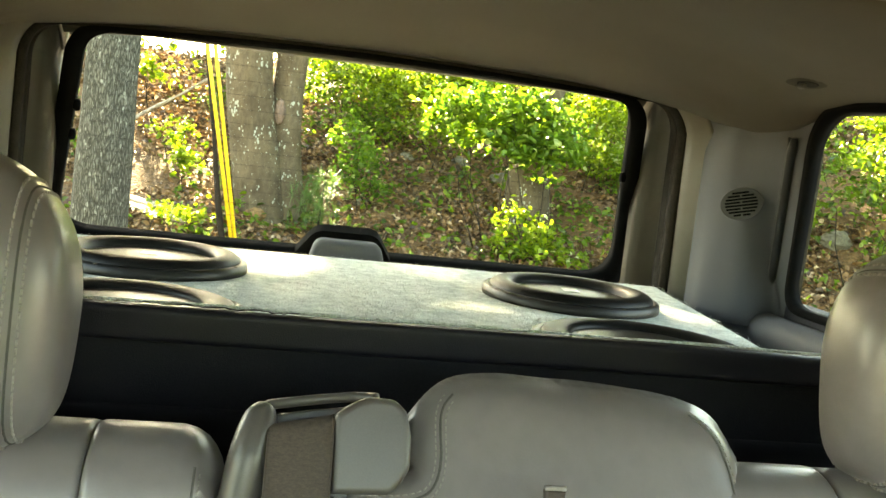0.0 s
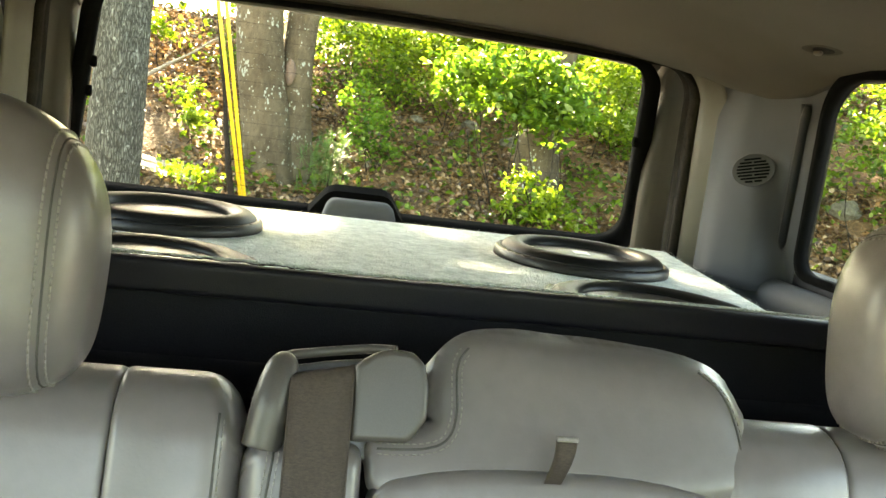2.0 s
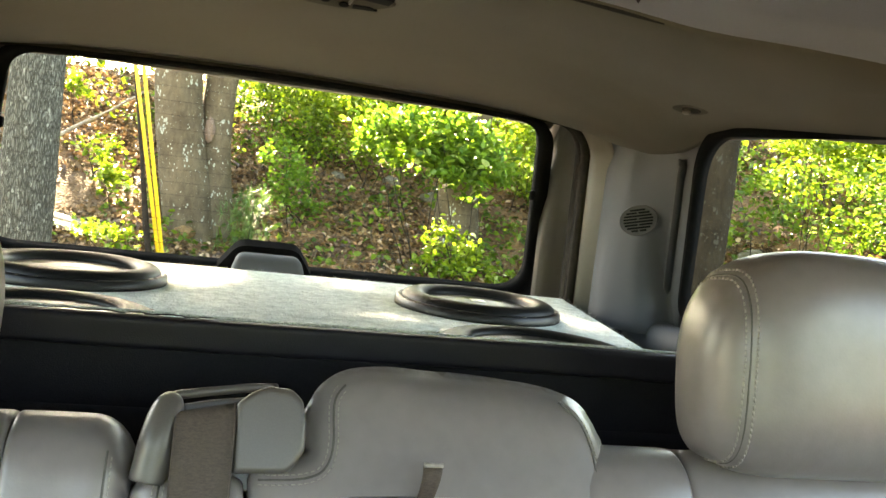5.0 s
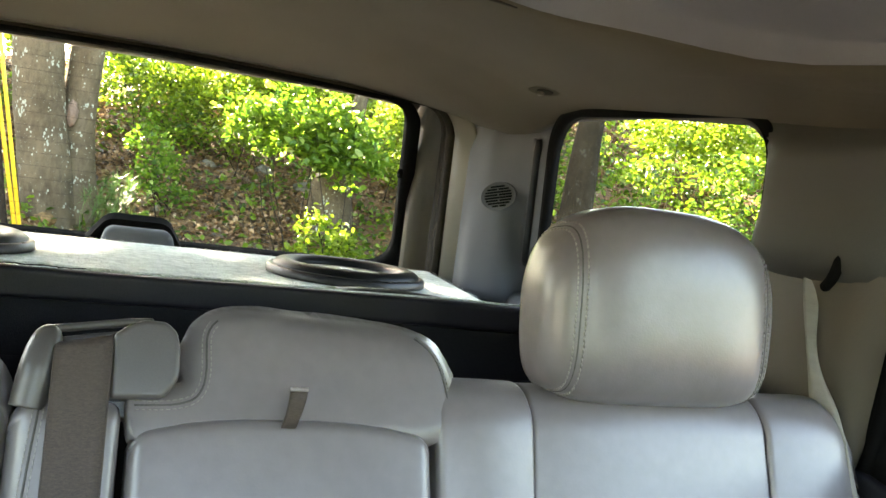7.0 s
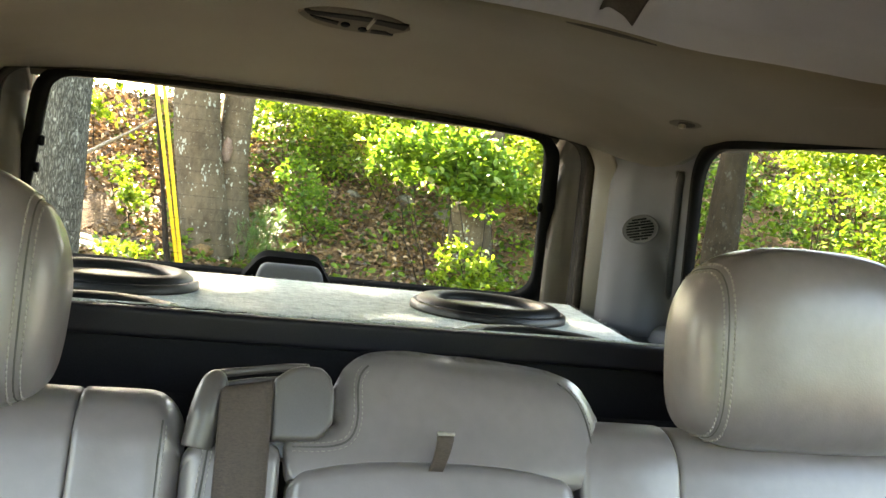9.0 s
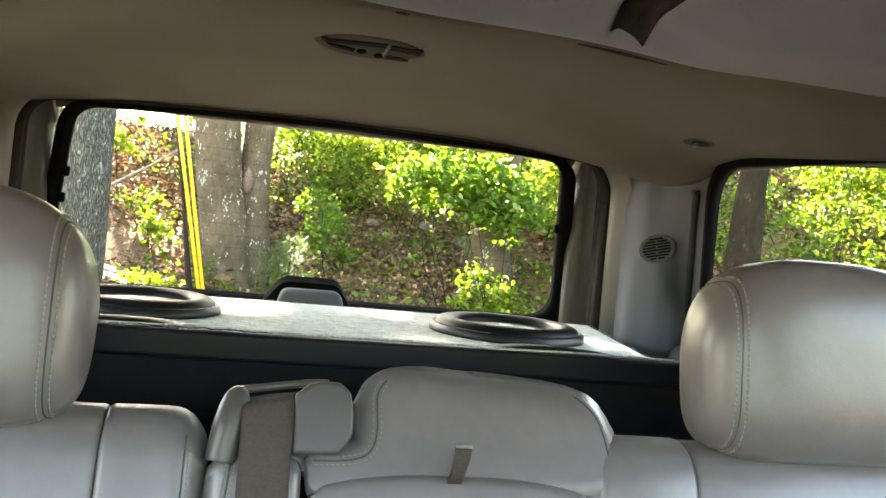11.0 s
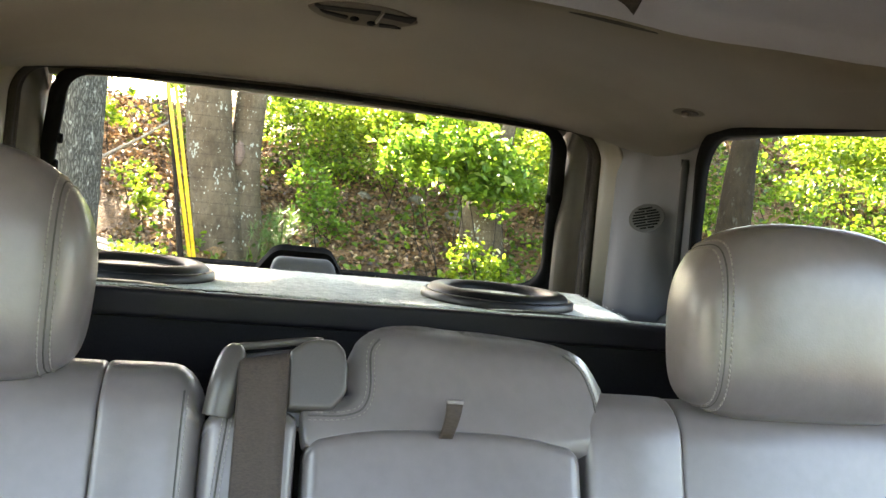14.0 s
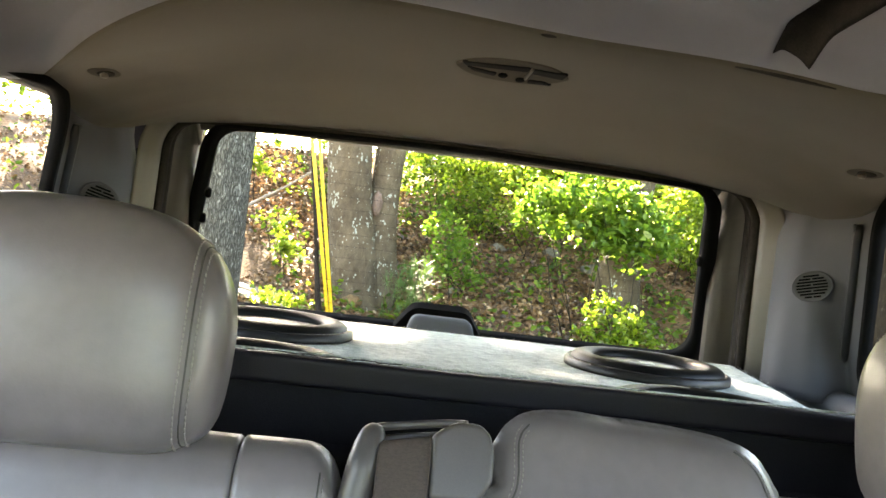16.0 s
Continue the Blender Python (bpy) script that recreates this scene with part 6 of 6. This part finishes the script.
def shrubs():
    # leaf colour carries sun (LEAF3) and shade (LEAF) from shrub to shrub
    L1 = "leafy green shrub, sun brightness in its leaf colour"
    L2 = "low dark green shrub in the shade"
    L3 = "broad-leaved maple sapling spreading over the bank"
    rows = [
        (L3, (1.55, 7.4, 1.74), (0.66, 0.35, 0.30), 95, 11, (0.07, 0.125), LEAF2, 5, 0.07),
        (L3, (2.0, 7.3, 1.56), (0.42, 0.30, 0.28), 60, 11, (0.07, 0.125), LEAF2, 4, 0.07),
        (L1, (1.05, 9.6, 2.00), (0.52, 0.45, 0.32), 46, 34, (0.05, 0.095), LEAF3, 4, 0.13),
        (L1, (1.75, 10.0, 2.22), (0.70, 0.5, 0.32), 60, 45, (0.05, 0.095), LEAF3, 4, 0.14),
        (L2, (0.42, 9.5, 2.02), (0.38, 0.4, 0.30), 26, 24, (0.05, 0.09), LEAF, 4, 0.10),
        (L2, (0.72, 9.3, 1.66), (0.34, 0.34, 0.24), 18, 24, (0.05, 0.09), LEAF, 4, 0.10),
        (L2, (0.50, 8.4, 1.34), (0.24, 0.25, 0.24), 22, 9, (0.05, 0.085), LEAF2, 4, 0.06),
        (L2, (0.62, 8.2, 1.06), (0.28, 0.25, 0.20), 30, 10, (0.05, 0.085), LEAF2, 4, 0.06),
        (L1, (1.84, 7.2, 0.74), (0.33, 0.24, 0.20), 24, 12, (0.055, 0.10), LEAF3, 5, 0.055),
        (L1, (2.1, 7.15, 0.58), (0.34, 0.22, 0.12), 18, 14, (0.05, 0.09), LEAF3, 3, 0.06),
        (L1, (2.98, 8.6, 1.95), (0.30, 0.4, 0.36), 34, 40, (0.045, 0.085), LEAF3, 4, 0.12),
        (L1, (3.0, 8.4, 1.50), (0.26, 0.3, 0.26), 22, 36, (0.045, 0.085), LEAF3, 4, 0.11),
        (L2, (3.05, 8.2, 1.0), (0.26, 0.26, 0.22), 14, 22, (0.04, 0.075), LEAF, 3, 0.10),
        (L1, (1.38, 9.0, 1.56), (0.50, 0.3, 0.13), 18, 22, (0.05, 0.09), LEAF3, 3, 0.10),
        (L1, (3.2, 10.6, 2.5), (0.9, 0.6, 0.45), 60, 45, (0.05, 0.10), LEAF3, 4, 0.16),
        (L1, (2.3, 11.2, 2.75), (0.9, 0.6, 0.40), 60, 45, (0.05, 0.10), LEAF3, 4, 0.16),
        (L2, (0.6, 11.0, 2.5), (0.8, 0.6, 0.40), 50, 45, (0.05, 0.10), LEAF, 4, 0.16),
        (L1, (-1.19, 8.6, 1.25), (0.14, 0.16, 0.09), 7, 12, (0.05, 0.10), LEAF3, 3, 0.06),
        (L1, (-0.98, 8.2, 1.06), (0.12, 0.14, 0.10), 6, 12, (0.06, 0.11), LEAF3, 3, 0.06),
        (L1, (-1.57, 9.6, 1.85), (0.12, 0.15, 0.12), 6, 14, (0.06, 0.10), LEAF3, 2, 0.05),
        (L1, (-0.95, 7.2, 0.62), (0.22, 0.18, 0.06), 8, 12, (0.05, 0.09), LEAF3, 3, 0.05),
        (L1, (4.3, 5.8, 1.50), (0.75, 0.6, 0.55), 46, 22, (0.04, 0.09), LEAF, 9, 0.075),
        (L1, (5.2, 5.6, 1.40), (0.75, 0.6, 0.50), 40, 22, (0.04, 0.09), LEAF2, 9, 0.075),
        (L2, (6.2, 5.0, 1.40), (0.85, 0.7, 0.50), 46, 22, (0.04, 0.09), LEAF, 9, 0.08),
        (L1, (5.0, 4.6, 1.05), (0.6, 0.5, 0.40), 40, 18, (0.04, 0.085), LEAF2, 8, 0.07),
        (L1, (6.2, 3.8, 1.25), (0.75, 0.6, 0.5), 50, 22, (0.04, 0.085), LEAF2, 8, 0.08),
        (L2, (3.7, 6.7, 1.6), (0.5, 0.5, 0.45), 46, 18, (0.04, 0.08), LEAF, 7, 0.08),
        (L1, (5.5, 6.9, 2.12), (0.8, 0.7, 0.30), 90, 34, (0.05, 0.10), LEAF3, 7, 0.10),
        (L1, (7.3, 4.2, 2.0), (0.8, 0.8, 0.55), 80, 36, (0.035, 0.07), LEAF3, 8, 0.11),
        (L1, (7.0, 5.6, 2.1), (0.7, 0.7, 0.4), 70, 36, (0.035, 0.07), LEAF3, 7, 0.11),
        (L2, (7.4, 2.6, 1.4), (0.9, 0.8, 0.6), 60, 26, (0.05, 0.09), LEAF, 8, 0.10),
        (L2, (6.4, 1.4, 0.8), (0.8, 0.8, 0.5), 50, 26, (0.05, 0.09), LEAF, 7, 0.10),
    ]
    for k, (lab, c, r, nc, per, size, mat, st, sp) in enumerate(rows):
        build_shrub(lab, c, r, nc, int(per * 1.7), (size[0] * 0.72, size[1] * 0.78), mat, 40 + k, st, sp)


shrubs()


def build_undergrowth():
    """Scattered seedlings and weeds over the bank."""
    rng = np.random.default_rng(77)
    P, N = [], []
    for _ in range(1900):
        x, y = rng.uniform(-7, 10), rng.uniform(5.5, 12)
        if x < -1.0 and rng.random() < 0.72:
            continue
        if bank_d(x, y) < 0.4:
            continue
        g = ground_z(x, y)
        k = rng.integers(3, 16)
        q = np.array([x, y, g + 0.08]) + rng.normal(size=(k, 3)) * [0.10, 0.10, 0.05]
        P.append(q)
        N.append(rng.normal(size=(k, 3)) * 0.5 + [0, -0.2, 0.8])
    P, N = np.concatenate(P), np.concatenate(N)
    ob = part_mesh("undergrowth", leaf_mesh("undergrowth", P, N, rng.uniform(0.04, 0.09, len(P)), rng), LEAF, smooth=False)
    return tagged(ob, "scattered green seedlings and weeds on the bank", "undergrowth", kind="stuff")


def build_litter():
    """Dead leaves lying over the slope."""
    rng = np.random.default_rng(21)
    n = 150000
    x, y = np.concatenate([rng.uniform(-9, 9, 60000), rng.uniform(-3, 6, n - 60000)]), np.concatenate([rng.uniform(4.0, 14.0, 60000), rng.uniform(5.5, 11.5, n - 60000)])
    cover = np.array([noise.noise(Vector((a * 0.9, b * 0.9, 7.0))) + 0.5 * noise.noise(Vector((a * 3.1, b * 3.1, 2.0))) for a, b in zip(x, y)])
    keep = cover + rng.normal(size=n) * 0.25 > -0.02
    x, y = x[keep], y[keep]
    n = len(x)
    z = np.array([ground_z(a, b) for a, b in zip(x, y)])
    P = np.stack([x, y, z + rng.uniform(0.004, 0.035, n)], 1)
    N = rng.normal(size=(n, 3)) * 0.62 + [0, -0.35, 1.0]
    ob = part_mesh("leaf_litter", leaf_mesh("leaf_litter", P, N, rng.uniform(0.022, 0.075, n), rng, 0.65, 0.4, 0.25), LITTER, smooth=False)
    return tagged(ob, "brown dead leaves covering the bank", "leaf litter", kind="stuff")


def build_far_woods():
    """The dense leafy wood behind the bank, and a leaf screen added ahead of the car."""
    rng = np.random.default_rng(31)
    P, N = [], []
    for _ in range(1500):
        x = rng.uniform(-14, 22)
        y = rng.uniform(13.5, 22) if x < 6 else rng.uniform(6, 22)
        if x > 6 and bank_d(x, y) < 3.5:
            continue
        g = ground_z(x, y)
        h = g + rng.random() ** 0.8 * (4.5 if x > 5.5 else 2.6 if x > 0.3 else 1.9)
        if x < -0.4 and (y < 16 or h < g + 0.5):
            continue
        k = 24
        if x < 3.0:
            h = min(h, g + 2.0)
        P.append(np.array([x, y, h]) + rng.normal(size=(k, 3)) * [0.5, 0.5, 0.35])
        N.append(rng.normal(size=(k, 3)) * 0.6 + [0, -0.2, 0.7])
    P, N = np.concatenate(P), np.concatenate(N)
    gap = sun_gaps(P)
    P, N = [P[gap]], [N[gap]]
    # leaf screen added ahead of the car to cut light through the windscreen
    for _ in range(1500):
        x, y, h = rng.uniform(-18, 18), rng.uniform(-19, -13), 4.2 * rng.random()
        P.append(np.array([x, y, h]) + rng.normal(size=(24, 3)) * [0.6, 0.6, 0.4])
        N.append(rng.normal(size=(24, 3)))
    P, N = np.concatenate(P), np.concatenate(N)
    # an open gap in the wood, up the bank beside the car
    az = np.degrees(np.arctan2(P[:, 0], P[:, 1]))
    el = np.degrees(np.arctan2(P[:, 2] - 1.35, np.hypot(P[:, 0], P[:, 1])))
    rag = np.array([noise.noise(Vector((a * 0.35, b * 0.5, 1.0))) for a, b in zip(az, el)])
    keep = ~((az > 29) & (az < 46) & (el > 5.2 + 3.0 * rag))
    P, N = P[keep], N[keep]
    ob = part_mesh("far_woods", leaf_mesh("far_woods", P, N, rng.uniform(0.12, 0.24, len(P)), rng), LEAF, smooth=False)
    return tagged(ob, "dense green leaves of the wood, with an added leaf screen ahead of the car", "woods", kind="stuff")


build_undergrowth()
build_litter()
build_far_woods()


def build_pine():
    """A pine seedling: tufts of thin needles."""
    rng = np.random.default_rng(3)
    s = thing("pine_seedling", "small bright green pine seedling beside the twin tree", "seedling")
    x, y = 0.20, 7.6
    g = ground_z(x, y)
    part("stem", tube([(x, y, g - 0.05), (x + 0.01, y, g + 0.3), (x + 0.03, y, g + 0.55)], [0.012, 0.008, 0.004], 6), TWIG, s)
    V, F = [], []
    for t in range(44):
        c = Vector((x, y, g + 0.15 + 0.4 * rng.random())) + Vector(rng.normal(size=3)) * 0.10
        for k in range(26):
            d = Vector(rng.normal(size=3) + np.array([0, 0, 0.5])).normalized()
            w = d.cross(Vector((0, 0, 1))).normalized() * 0.0045
            L = rng.uniform(0.08, 0.15)
            i = len(V)
            V += [c - w, c + w, c + d * L]
            F.append((i, i + 1, i + 2))
    part_mesh("needles", raw("needles", V, F), PINE, s, smooth=False)
    return s


build_pine()


def build_guy():
    """Two yellow guy-wire guards with a dark cable beside them."""
    g = thing("guy_wire_guard", "pair of bright yellow plastic guy-wire guards", "guy wire")
    y = 6.4
    a, b = Vector((-0.345, y - 0.05, 0.1)), Vector((-1.0, y + 0.05, 3.4))
    for off in (-0.026, 0.026):
        p, q = a + Vector((off * 0.35, 0, 0)), b + Vector((off * 1.6, 0, 0))
        part("guard", tube([p, (p + q) / 2, q], 0.0165, 10, flat=0.75), YELLOW, g, "ribbed yellow plastic guard")
        for r in (-0.010, 0.010):
            part("rib", tube([p + Vector((r, -0.013, 0)), q + Vector((r, -0.013, 0))], 0.003, 5), YELLOW, g)
    part("cable", tube([a + Vector((-0.085, 0.1, 0)), a.lerp(b, 0.2) + Vector((-0.085, 0.1, 0)), a.lerp(b, 0.35) + Vector((-0.06, 0.1, 0)), b + Vector((0.01, 0.1, 0))], [0.026, 0.024, 0.014, 0.010], 8), TWIG, g, "dark steel cable")
    return g


build_guy()


def build_rock(x, y, r, seed, lift=0.3):
    bm = bmesh.new()
    bmesh.ops.create_icosphere(bm, subdivisions=4, radius=1)
    for v in bm.verts:
        q = noise.noise(v.co * 1.3 + Vector((seed, 0, 0))) * 0.35 + abs(noise.noise(v.co * 2.6 + Vector((seed, 0, 0)))) * 0.22 + noise.noise(v.co * 8 + Vector((seed, 0, 0))) * 0.05
        v.co = Vector((v.co.x * r * 1.2, v.co.y * r, v.co.z * r * 0.8)) * (1 + q)
    ob = part("rock", bm, STONE)
    ob.location = (x, y, ground_z(x, y) + r * 0.15)
    return tagged(ob, "pale rounded stone lying on the bank", "stone", "stones on the bank")


for k, (rx, ry, rr) in enumerate(((1.68, 9.12, 0.075), (2.03, 8.75, 0.085), (1.11, 9.12, 0.06), (0.61, 8.26, 0.05), (4.5, 6.75, 0.11))):
    build_rock(rx, ry, rr, k * 3.1)


def build_fallen():
    b = tagged(part("fallen_branch", tube(smooth_path([(-1.62, 8.75, 1.26), (-1.40, 8.9, 1.44), (-1.15, 8.9, 1.60), (-0.86, 9.0, 1.83)], 3), [0.018] * 5 + [0.013] * 5, 7), WOOD), "pale bare fallen branch leaning on the bank", "branch")
    for k, (x, y, a) in enumerate(((-1.05, 7.65, 20), (-0.98, 7.50, 24))):
        ob = part("plank", rbox(0.75, 0.09, 0.025, 0.004, 2, 2), WOOD)
        ob.matrix_world = pose(x - 0.25, y, ground_z(x, y) + 0.07, 15, 10, -12 + k * 5)
        tagged(ob, "weathered loose board lying among leaves", "board", "loose boards")


build_fallen()
